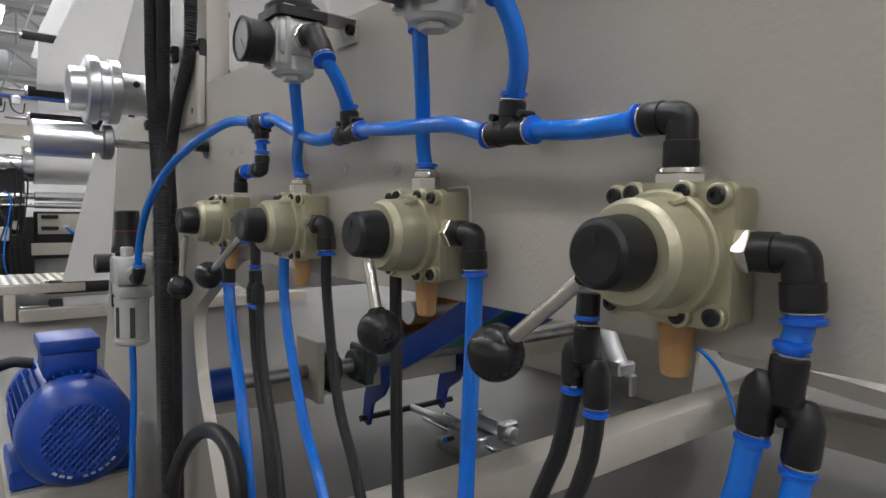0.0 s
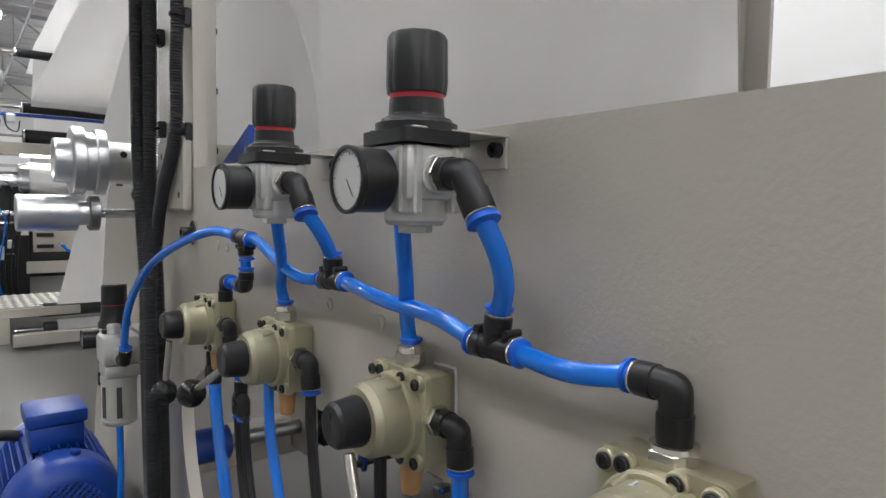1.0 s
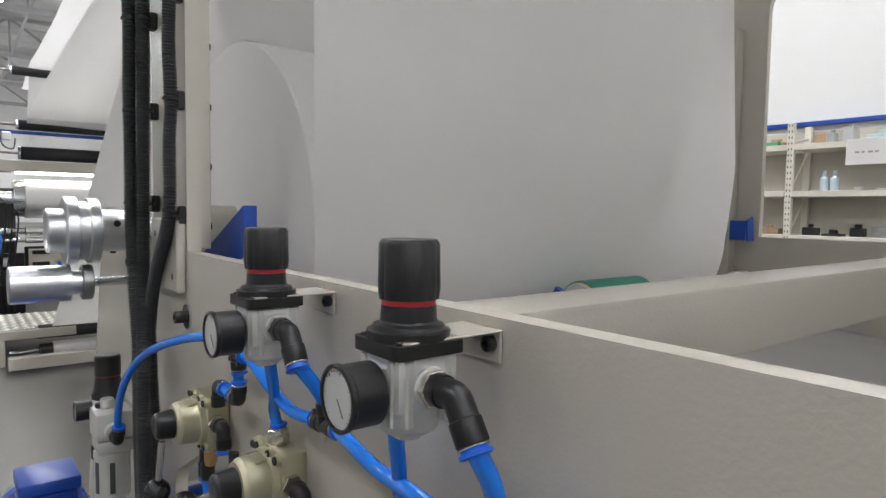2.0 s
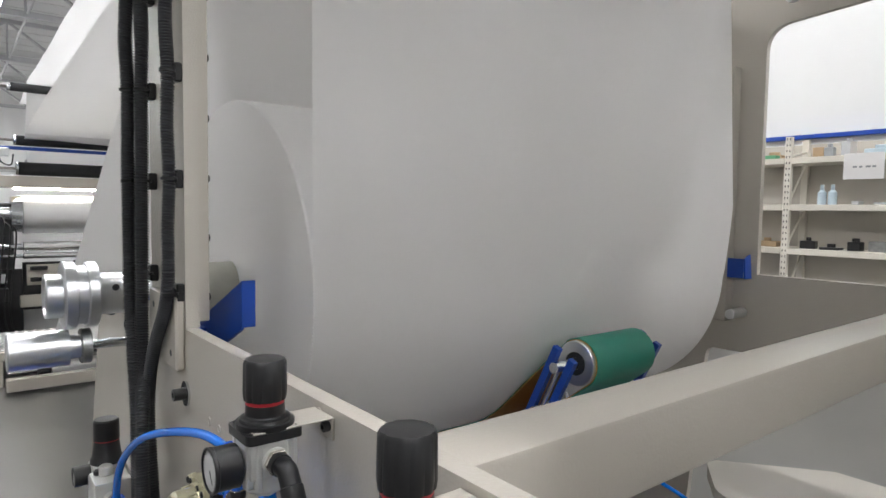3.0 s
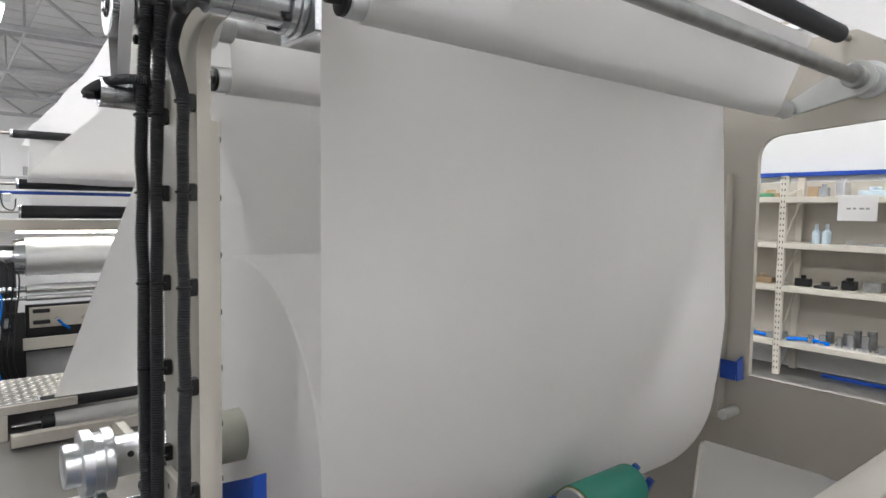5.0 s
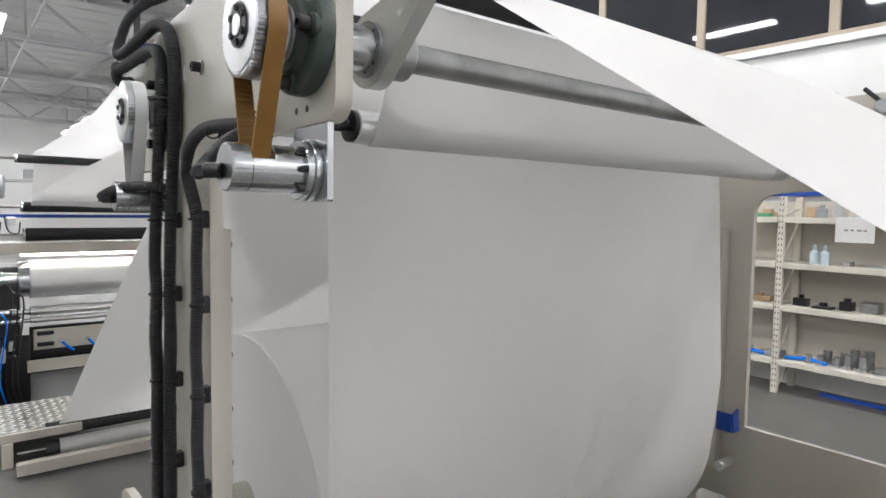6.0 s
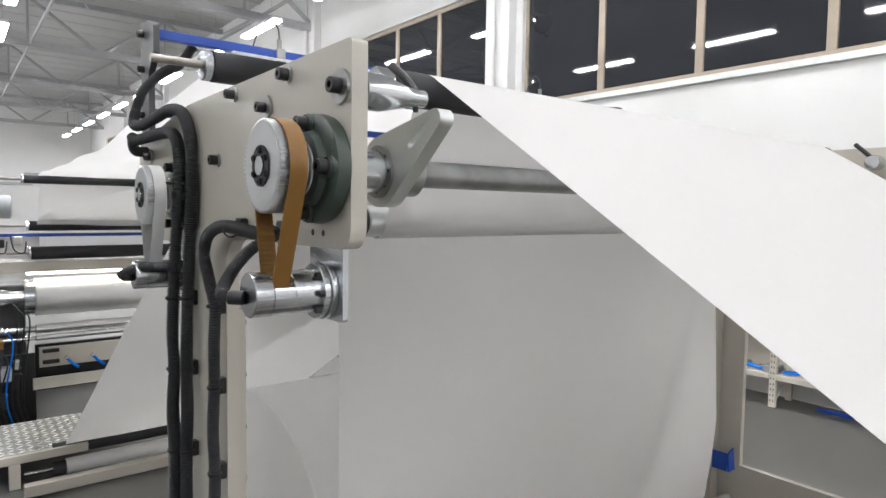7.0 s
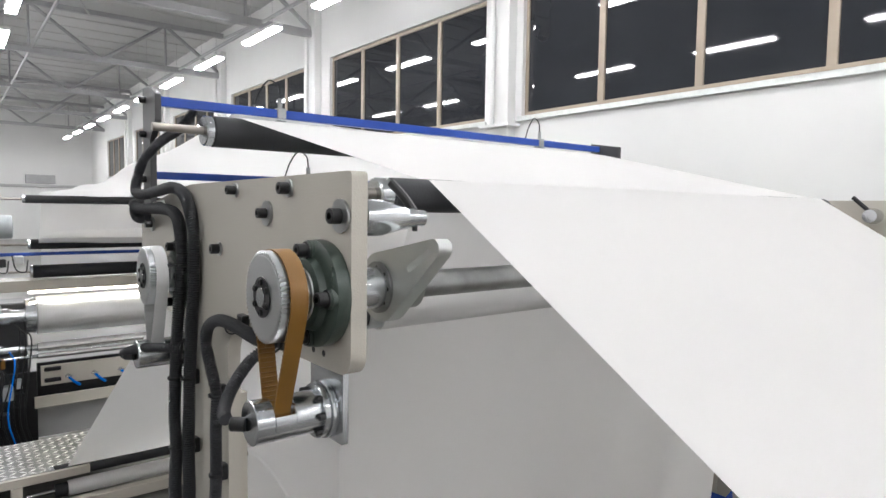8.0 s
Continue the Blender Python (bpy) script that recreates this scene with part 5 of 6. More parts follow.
    tube([(x - 0.006, fy, 0.368), (x - 0.006, fy - 0.004, 0.28), (x - 0.012, y - 0.078, 0.16), (x - 0.02, y - 0.11, 0.02), (x, y - 0.13, FLOOR + 0.008)], 0.0058, TUBE, "glossy blue polyurethane air tube")


def motor():
    x, y0, z, r = 0.169, 1.275, 0.196, 0.099
    t = thing("electric_motor", (x, y0, FLOOR), "blue electric motor with ribbed housing and fan cover", "electric motor")
    c = lathe(M(), (x, y0, z), (x, 9, z), [(0.0, 0.062), (0.0, 0.068), (0.006, 0.080), (0.017, 0.091), (0.032, r - 0.001), (0.044, r), (0.088, r), (0.092, r - 0.003), (0.092, 0.088), (0.008, 0.062), (0.0, 0.062)], 64)
    cov = part("fan_cover", c, BLUE, t, "blue sheet metal fan cover")
    g = M()
    step = 0.0094
    for i in range(-8, 9):
        h = math.sqrt(max(0, 0.0635**2 - (i * step) ** 2))
        if h > 0.004:
            for s in (-1, 1):
                u, v = Vector((0.7071, 0, 0.7071 * s)), Vector((-0.7071 * s, 0, 0.7071))
                q = Vector((x, y0 + 0.001 + 0.0004 * s, z)) + u * i * step
                sweep(g, [q - v * h, q + v * h], 0.0029, 6)
    lathe(g, (x, y0 - 0.001, z), (x, 9, z), [(0, 0), (0, 0.018), (0.004, 0.019), (0.004, 0)], 28)
    part("fan_grille", g, BLUE, cov)
    # flat black disc puts the shade inside the cover behind the grille
    part("fan_shadow_disc", cyl(M(), (x, y0 + 0.03, z), (x, y0 + 0.034, z), 0.066, 40), BLACK, cov, "black disc darkening the space behind the grille")
    w = M()
    for i in range(9):
        if i == 3:
            continue
        a = radians(-128 + 10.5 * i)
        d, n = Vector((math.cos(a), 0, math.sin(a))), Vector((-math.sin(a), 0, math.cos(a)))
        q = Vector((x, y0 + 0.0004, z)) + d * 0.070
        sweep(w, [q - n * 0.004, q + n * 0.004], 0.0028, 4)
    part("lettering", w, PAPER, cov, "unreadable white lettering")
    b = M()
    cyl(b, (x, y0 + 0.091, z), (x, y0 + 0.30, z), 0.086, 48)
    cyl(b, (x, y0 + 0.29, z), (x, y0 + 0.33, z), 0.098, 48, 0.006)
    part("stator", b, BLUE, t)
    for k in range(40):
        f = M()
        a = math.tau * k / 40
        d = Vector((math.cos(a), 0, math.sin(a)))
        n = Vector((-d.z, 0, d.x)) * 0.0017
        p0, p1 = Vector((x, y0 + 0.094, z)) + d * 0.084, Vector((x, y0 + 0.285, z)) + d * 0.084
        q0, q1 = p0 + d * 0.016, p1 + d * 0.016
        vs = [f.verts.new(v) for v in (p0 - n, p0 + n, q0 + n, q0 - n, p1 - n, p1 + n, q1 + n, q1 - n)]
        for q in ((0, 1, 2, 3), (7, 6, 5, 4), (0, 4, 5, 1), (1, 5, 6, 2), (2, 6, 7, 3), (3, 7, 4, 0)):
            f.faces.new([vs[i] for i in q])
        part("cooling_fin", f, BLUE, t)
    tb = M()
    box(tb, x - 0.046, x + 0.046, y0 + 0.12, y0 + 0.225, z + 0.088, z + 0.135, 0.005, 2)
    box(tb, x - 0.052, x + 0.052, y0 + 0.115, y0 + 0.23, z + 0.1355, z + 0.163, 0.006, 2)
    part("terminal_box", tb, BLUE, t, "blue terminal box")
    part("lifting_boss", cyl(M(), (x + 0.02, y0 + 0.052, z + r - 0.004), (x + 0.02, y0 + 0.052, z + r + 0.006), 0.009, 16, 0.002), BLUE, t)
    ft = M()
    for s in (-1, 1):
        box(ft, x + s * 0.075 - 0.03, x + s * 0.075 + 0.03, y0 + 0.10, y0 + 0.29, z - 0.112, z - 0.075, 0.005)
    part("foot", ft, BLUE, t)
    part("pedestal", box(M(), x - 0.11, x + 0.10, y0 + 0.08, y0 + 0.34, FLOOR, z - 0.1125, 0.006), PAINT, t, "beige pedestal")
    gb = cyl(M(), (x, y0 + 0.3305, z), (x, y0 + 0.42, z), 0.075, 36, 0.006)
    part("gear_head", gb, GREYBOX, t)
    cb = sweep(M(), smooth([(x - 0.058, y0 + 0.18, z + 0.11), (x - 0.10, y0 + 0.18, z + 0.115), (x - 0.16, y0 + 0.17, z + 0.08), (x - 0.20, y0 + 0.16, z - 0.05), (x - 0.21, y0 + 0.16, FLOOR + 0.012)], 10), 0.011, 14)
    solid("motor_cable", cb, RUBBER, "thick black motor cable hanging to the floor", "cable")


def belt_arm():
    """Swinging belt arm under the roll."""
    A, Bq, r = Vector((0.852, 0.690)), Vector((1.60, 0.190)), 0.047
    d = (Bq - A).normalized()
    n = Vector((-d.y, d.x))
    x0, x1 = 1.040, 1.235
    t = thing("press_belt_unit", (1.15, 1.6, FLOOR), "blue swing arm with green belt pressed under a paper roll", "belt unit")
    def loop(rad):
        a = math.atan2(n.y, n.x)
        ends = [Bq + n * rad, A + n * rad]
        run, c = [ends[0].lerp(ends[1], k / 24) for k in range(1, 24)], Vector(ROLL[:2])
        lift = ROLL[2] + 0.054 - rad
        for _ in range(40):
            run = [(p + (run[i - 1] if i else ends[0]) + (run[i + 1] if i < 22 else ends[1])) / 3 for i, p in enumerate(run)]
            run = [c + (p - c).normalized() * max(lift, (p - c).length) for p in run]
        low = [(A - n * rad).lerp(Bq - n * rad, k / 16) - n * 0.02 * math.sin(math.pi * k / 16) for k in range(1, 16)]
        return [(A.x + rad * math.cos(a + k * math.pi / 14), A.y + rad * math.sin(a + k * math.pi / 14)) for k in range(15)] + [(p.x, p.y) for p in low] + [(Bq.x + rad * math.cos(a + math.pi + k * math.pi / 14), Bq.y + rad * math.sin(a + math.pi + k * math.pi / 14)) for k in range(15)] + [(p.x, p.y) for p in run]
    part("belt_cover", slab(M(), loop(r + 0.0045), x0, x1, [loop(r + 0.002)]), GREEN, t, "green rubber belt face")
    part("belt_lining", slab(M(), loop(r + 0.0018), x0 - 0.001, x1 + 0.001, [loop(r)]), LINING, t, "amber belt lining")
    for q in (A, Bq):
        rl = part("roller", cyl(M(), (x0 - 0.008, q.x, q.y), (x1 + 0.008, q.x, q.y), r - 0.0005, 44, 0.002), ALU, t)
        part("bearing", ring(M(), (x0 - 0.0082, q.x, q.y), (x0 - 0.0110, q.x, q.y), 0.024, 0.012, 30), BLACK, rl)
        part("axle", cyl(M(), (x0 - 0.075, q.x, q.y), (x1 + 0.06, q.x, q.y), 0.0115, 20, 0.001), STEEL, t)
    e = Vector((0.44, -0.898))
    m = Vector((0.898, 0.44))
    for xa, xb in ((x0 - 0.062, x0 - 0.050), (x1 + 0.030, x1 + 0.042)):
        for k in (-1, 1):
            o = m * 0.022 * k
            p = [A - e * 0.032 + o - m * 0.008, A - e * 0.032 + o + m * 0.008, A + e * 0.135 + o + m * 0.008, A + e * 0.135 + o - m * 0.008]
            part("fork", slab(M(), [(q.x, q.y) for q in p], xa, xb), BLUE, t)
        beam = [A + e * 0.1355 - m * 0.034, A + e * 0.1355 + m * 0.034, Vector((1.015, 0.500)), Vector((1.115, 0.434)), Vector((1.279, 0.337)), Vector((1.46, 0.245)), Vector((1.55, 0.265)), Vector((1.65, 0.25)), Vector((1.64, 0.16)), Vector((1.53, 0.122)), Vector((1.319, 0.235)), Vector((1.117, 0.345)), Vector((0.985, 0.42)), A + e * 0.19 - m * 0.034]
        part("side_plate", slab(M(), rounded([(q.x, q.y) for q in beam], 0.008), xa, xb), BLUE, t)
        part("tension_screw", cyl(M(), (xa + 0.006, *(A + e * 0.012)), (xa + 0.006, *(A + e * 0.125)), 0.005, 14), STEEL, t)
        q = A + e * 0.118
        part("tension_block", box(M(), xa - 0.010, xb + 0.010, q.x - 0.014, q.x + 0.014, q.y - 0.013, q.y + 0.012, 0.003), BLACK, t)
    part("cross_tie", cyl(M(), (x0 - 0.049, 1.12, 0.405), (x1 + 0.029, 1.12, 0.405), 0.013, 18), STEEL, t)
    part("tie_collar", ring(M(), (x0 - 0.035, 1.12, 0.405), (x0 - 0.018, 1.12, 0.405), 0.027, 0.0132, 28), DULL, t)
    part("support_roller", cyl(M(), (x0 - 0.030, 1.46, 0.325), (x1 + 0.020, 1.46, 0.325), 0.034, 32, 0.003), ALU, t)
    for x in (x0 - 0.055, x1 + 0.036):
        hk = rounded([(1.50, 0.13), (1.58, 0.16), (1.64, 0.06), (1.655, -0.03), (1.62, -0.045), (1.60, 0.03), (1.54, 0.07)], 0.008)
        part("hook", slab(M(), hk, x - 0.006, x + 0.006), BLUE_DARK, t)
    part("link_rod", cyl(M(), (x0 - 0.08, 1.632, -0.02), (x1 + 0.08, 1.632, -0.02), 0.010, 16), BLACK, t)
    m = sweep(M(), [Vector((1.15, 1.632, -0.02)), Vector((1.15, 1.42, -0.012))], 0.012, 14)
    part("rod_end", m, DULL, t)
    # pivot shaft with its pillow blocks
    ps = thing("pivot_shaft", (0.8, 1.5, 0.19), "grey steel pivot shaft with dark pillow block bearings", "shaft")
    part("shaft", cyl(M(), (0.42, 1.5, 0.19), (1.9, 1.5, 0.19), 0.019, 24), DULL, ps)
    part("blue_sleeve", cyl(M(), (0.34, 1.5, 0.19), (0.53, 1.5, 0.19), 0.041, 32, 0.003), BLUE, ps, "blue painted sleeve")
    for x in (0.775, 0.885):
        pb = M()
        box(pb, x - 0.016, x + 0.016, 1.455, 1.545, 0.135, 0.245, 0.006)
        cyl(pb, (x - 0.035, 1.5, 0.19), (x + 0.03, 1.5, 0.19), 0.042, 30, 0.004)
        part("pillow_block", pb, CAST if x > 0.8 else BLACK, ps)
    part("plate", box(M(), 0.715, 0.735, 1.43, 1.555, 0.12, 0.28, 0.003), PAINT, ps)
    # air cylinder that lifts the arm
    ac = thing("air_cylinder", (1.25, 0.85, 0.2), "grey aluminium air cylinder leaning below the roll", "air cylinder")
    a, b = Vector((1.30, 0.95, 0.235)), Vector((1.30, 1.06, 0.44))
    u = (b - a).normalized()
    part("barrel", cyl(M(), a, a + u * 0.19, 0.028, 28, 0.003), ALU, ac)
    part("piston_rod", cyl(M(), a + u * 0.19, b + u * 0.1, 0.009, 16), CHROME, ac)
    ca = M()
    for k in (0.0, 0.17):
        q = a + u * k
        box(ca, q.x - 0.034, q.x + 0.034, q.y - 0.03, q.y + 0.03, q.z - 0.016, q.z + 0.016, 0.005)
    part("end_cap", ca, ALU, ac)
    part("clevis", box(M(), 1.285, 1.315, 0.90, 0.96, 0.17, 0.225, 0.005), DULL, ac)
    tube([(1.29, 1.04, 0.43), (1.40, 0.90, 0.34), (1.48, 0.80, 0.25), (1.50, 0.74, 0.10), (1.46, 0.70, FLOOR + 0.008)], 0.005, TUBE, "blue air tube to the lifting cylinder")
    # small valve block on the floor beam
    vb = thing("floor_actuator", (1.15, 1.35, FLOOR), "pale metal guided air actuator beside the beam", "actuator")
    part("guide_body", box(M(), 1.08, 1.20, 1.22, 1.36, FLOOR + 0.03, FLOOR + 0.085, 0.006), ALU, vb)
    part("base", box(M(), 1.09, 1.19, 1.16, 1.42, FLOOR, FLOOR + 0.0298, 0.004), DULL, vb)
    part("side_cylinder", cyl(M(), (1.14, 1.15, FLOOR + 0.105), (1.14, 1.33, FLOOR + 0.105), 0.019, 24, 0.003), ALU, vb)
    for y in (1.16, 1.30):
        part("cylinder_cap", box(M(), 1.112, 1.168, y, y + 0.03, FLOOR + 0.0852, FLOOR + 0.134, 0.005), STEEL, vb)
    for x in (1.105, 1.175):
        part("guide_rod", cyl(M(), (x, 1.12, FLOOR + 0.06), (x, 1.5, FLOOR + 0.06), 0.008, 14), STEEL, vb)
    part("end_plate", box(M(), 1.07, 1.21, 1.10, 1.12, FLOOR + 0.03, FLOOR + 0.09, 0.003), ALU, vb)
    for y in (1.24, 1.33):
        part("plug", cyl(M(), (1.08, y, FLOOR + 0.055), (1.055, y, FLOOR + 0.055), 0.007, 12), BLACK, vb)
        part("plug_ring", cyl(M(), (1.0549, y, FLOOR + 0.055), (1.050, y, FLOOR + 0.055), 0.0075, 12), RING, vb)


# ---- the coating machine beyond ----
def bar_thing(name, bm, mat, label, cat, group=""):
    return solid(name, bm, mat, label, cat, group)


def far_machine():
    Y = 5.75
    foam_roller(5.46, 1.824, 0.030, 0.40, 1.95, "dark foam-covered idler roller on the coating machine", 0.10, 2.2)
    foam_roller(Y, 1.474, 0.038, 0.45, 1.95, "dark foam-covered idler roller on the coating machine", 0.10, 2.2)
    foam_roller(Y, 1.263, 0.050, 0.46, 1.95, "dark foam-covered idler roller on the coating machine", 0.30, 2.2)
    bar_thing("sensor_bar", box(M(), -0.2, 2.2, Y - 0.12, Y - 0.095, 1.395, 1.42, 0.003), BLUE, "long blue sensor bar on the coating machine", "bar")
    bar_thing("cross_beam", box(M(), -0.3, 2.4, Y - 0.09, Y + 0.16, 1.1185, 1.205, 0.005), PAINT, "beige cross beam of the coating machine", "beam")
    solid("led_strip", box(M(), 0.42, 2.1, Y - 0.085, Y - 0.055, 1.104, 1.118, 0.002), LED, "glowing LED strip under the cross beam", "lamp")
    w = sheet(M(), line((5.46, 1.794), (Y - 0.035, 1.48), 6), 0.5, 1.87, 12, 0.0006, 0.02)
    solid("paper_web", w, PAPER, "white paper web between two idler rollers", "paper web")
    w2 = sheet(M(), line((Y + 0.036, 1.46), (Y + 0.05, 1.28), 6), 0.52, 1.87, 12, 0.0006, 0.006)
    solid("paper_web", w2, PAPER, "white paper web passing down to a lower roller", "paper web")
    d = thing("coating_drum", (1.2, Y, 0.77), "large polished steel coating drum", "drum")
    part("shell", cyl(M(), (0.47, Y, 0.92), (2.0, Y, 0.92), 0.148, 72, 0.006), DRUM, d)
    part("journal", lathe(M(), (0.10, Y, 0.92), (1, Y, 0.92), [(0, 0), (0, 0.04), (0.12, 0.04), (0.12, 0.065), (0.2, 0.065), (0.2, 0.05), (0.30, 0.05), (0.30, 0.13), (0.369, 0.14), (0.369, 0)], 40), STEEL, d)
    for z, r, lab in ((0.675, 0.035, "polished steel metering roller"), (0.605, 0.022, "thin chrome metering bar")):
        k = thing("metering_roller", (1.2, Y - 0.06, z - r), lab, "roller", "metering rollers")
        part("body", cyl(M(), (0.47, Y - 0.06, z), (2.0, Y - 0.06, z), r, 32, 0.003), CHROME, k)
        part("journal", cyl(M(), (0.22, Y - 0.06, z), (0.4695, Y - 0.06, z), r * 0.7, 24, 0.002), STEEL, k)
    q = thing("coating_tray", (1.2, Y - 0.1, 0.38), "pale steel coating tray with small valves", "tray")
    part("panel", box(M(), 0.48, 2.0, Y - 0.16, Y - 0.14, 0.39, 0.545, 0.003), SHELF, q)
    part("lower_panel", box(M(), 0.43, 2.0, Y - 0.22, Y - 0.20, 0.235, 0.325, 0.003), SHELF, q)
    # black box stands in for the shade between and behind the panels
    part("dark_gap", box(M(), 0.46, 2.0, Y - 0.10, Y - 0.06, 0.20, 0.56, 0.003), BLACK, q)
    for x in (0.66, 0.84, 1.03):
        v = M()
        cyl(v, (x, Y - 0.16, 0.45), (x, Y - 0.20, 0.45), 0.014, 14, 0.002)
        box(v, x - 0.025, x + 0.025, Y - 0.205, Y - 0.19, 0.444, 0.456, 0.003)
        part("tap", v, STEEL, q)
        part("tap_hose", sweep(M(), smooth([(x, Y - 0.19, 0.445), (x + 0.03, Y - 0.21, 0.41), (x + 0.075, Y - 0.20, 0.37)], 6), 0.011, 10), TUBE, q, "short blue hose")
    for x, z in ((0.50, 0.52), (0.50, 0.435)):
        part("black_clamp", box(M(), x, x + 0.11, Y - 0.20, Y - 0.165, z - 0.014, z + 0.014, 0.004), BLACK, q)
    # operator side: housings, hoses, cables
    s = thing("side_housing", (0.15, Y, FLOOR), "grey side frame of the coating machine with bearings", "machine side")
    part("side_plate", slab(M(), rounded([(Y - 0.4, FLOOR), (Y + 0.6, FLOOR), (Y + 0.6, 1.9), (Y - 0.25, 1.9), (Y - 0.25, 1.1)], 0.05), 0.02, 0.05), DARKGREY, s)
    for z, r, xx in ((0.92, 0.075, 0.24), (0.675, 0.055, 0.30), (0.60, 0.04, 0.36)):
        b = lathe(M(), (xx - 0.30, Y - 0.02, z), (1, Y - 0.02, z), [(0, 0), (0, r * 0.7), (0.10, r * 0.7), (0.10, r), (0.17, r), (0.17, r * 0.6), (0.26, r * 0.6), (0.26, 0)], 24)
        part("bearing_housing", b, STEEL, s)
    for x, z, w, h, m in ((0.18, 0.50, 0.05, 0.16, BLACK), (0.26, 0.40, 0.035, 0.05, ALU), (0.33, 0.34, 0.03, 0.05, BLACK), (0.14, 0.30, 0.05, 0.07, BLACK), (0.22, 0.62, 0.03, 0.03, BELT), (0.12, 0.68, 0.03, 0.035, BLUE), (0.20, 1.02, 0.035, 0.03, ALU), (0.33, 0.46, 0.02, 0.03, ALU), (0.10, 0.20, 0.06, 0.06, GREYBOX), (0.24, 0.20, 0.03, 0.05, BLACK)):
        part("actuator_block", box(M(), x - w, x + w, Y - 0.32, Y - 0.22, z - h, z + h, 0.006), m, s)
    random.seed(4)
    for k in range(9):
        x = 0.10 + 0.035 * k
        z1 = 0.55 + random.random() * 0.4
        b = sweep(M(), smooth([(x, Y - 0.30, z1), (x + 0.03, Y - 0.34, z1 - 0.10), (x - 0.02, Y - 0.33, 0.25), (x + 0.02, Y - 0.31, 0.02)], 8), 0.0055, 8)
        solid("machine_hose", b, TUBE if k % 4 == 1 else BLACK, "thin hose on the coating machine's side", "hose", "machine hoses")
    for k in range(2):
        x = 0.20 + 0.12 * k
        b = sweep(M(), smooth([(x, Y - 0.14, 1.40), (x + 0.02, Y - 0.20, 1.30), (x + 0.08, Y - 0.18, 1.28), (x + 0.10, Y - 0.12, 1.36)], 8), 0.005, 8)
        solid("machine_hose", b, BLACK, "thin looping hose above the drum", "hose", "machine hoses")
    for k, x in enumerate((0.12, 0.25, 0.36)):
        solid("solenoid_valve", box(M(), x - 0.03, x + 0.03, Y - 0.2, Y - 0.1, 1.30 + 0.02 * k, 1.36 + 0.02 * k, 0.005), ALU if k != 1 else BLACK, "small metal solenoid valve", "valve", "solenoid valves")
    solid("roller_motor", cyl(M(), (-0.05, 5.5, 1.62), (0.32, 5.5, 1.62), 0.085, 28, 0.008), GREYBOX, "grey cylindrical actuator at the roller's end", "actuator")
    solid("grey_apron", box(M(), 0.46, 1.95, Y - 0.03, Y - 0.01, FLOOR + 0.02, 0.22, 0.004), ROOF, "grey sheet apron under the tray", "apron")
    # added dark box, hides the bright wall seen through the side's gaps
    part("rear_cabinet", box(M(), -0.7, 0.43, Y + 0.19, Y + 0.5, FLOOR + 0.05, 1.0, 0.01), DARKGREY, s)
    # added black panel, darkens the gaps between the actuator blocks
    part("lower_guard", box(M(), 0.06, 0.45, Y - 0.2, Y - 0.18, FLOOR + 0.05, 0.52, 0.004), BLACK, s)
    # tread plate step
    st = thing("tread_step", (0.3, 4.6, FLOOR), "low step of raised-tread plate on a beige frame", "step")
    top = box(M(), -0.6, 0.86, 4.44, 5.08, 0.127, 0.14, 0.002)
    part("tread_plate", top, TREAD, st)
    lug = M()
    for i in range(29):
        for j in range(13):
            x, y = -0.58 + i * 0.050, 4.46 + j * 0.050
            s = 1 if (i + j) % 2 else -1
            c, e = Vector((x, y, 0.1402)), Vector((0.022 * s, 0.018, 0))
            f = Vector((-e.y, e.x, 0)) * 0.30
            up = Vector((0, 0, 0.005))
            vs = [lug.verts.new(v) for v in (c - e, c + f, c + e, c - f, c + up)]
            for k in range(4):
                lug.faces.new((vs[k], vs[(k + 1) % 4], vs[4]))
    tagged(part("tread_pattern", lug, LUG, st), kind="stuff")
    fr = M()
    box(fr, -0.6, 0.62, 4.41, 4.439, 0.085, 0.137, 0.003)
    box(fr, 0.20, 0.26, 4.41, 4.46, FLOOR, 0.0845, 0.004)
    box(fr, 0.2605, 2.0, 4.19, 4.25, FLOOR + 0.02, FLOOR + 0.09, 0.004)
    part("step_frame", fr, PAINT, st)
    foam_roller(4.47, 0.110, 0.042, 0.43, 1.95, "dark foam-covered low idler roller", 0.28, 2.0)
    lp = thing("low_roller", (1.2, 4.50, -0.06), "low roller wrapped in white paper", "roller", "idler rollers")
    part("paper_wrap", cyl(M(), (0.50, 4.45, 0.0), (1.95, 4.45, 0.0), 0.048, 36, 0.002), PAPER, lp)
    part("sleeve_end", cyl(M(), (0.43, 4.45, 0.0), (0.4995, 4.45, 0.0), 0.040, 28, 0.002), FOAM, lp)
    part("axle", cyl(M(), (0.28, 4.45, 0.0), (0.4295, 4.45, 0.0), 0.014, 14), STEEL, lp)


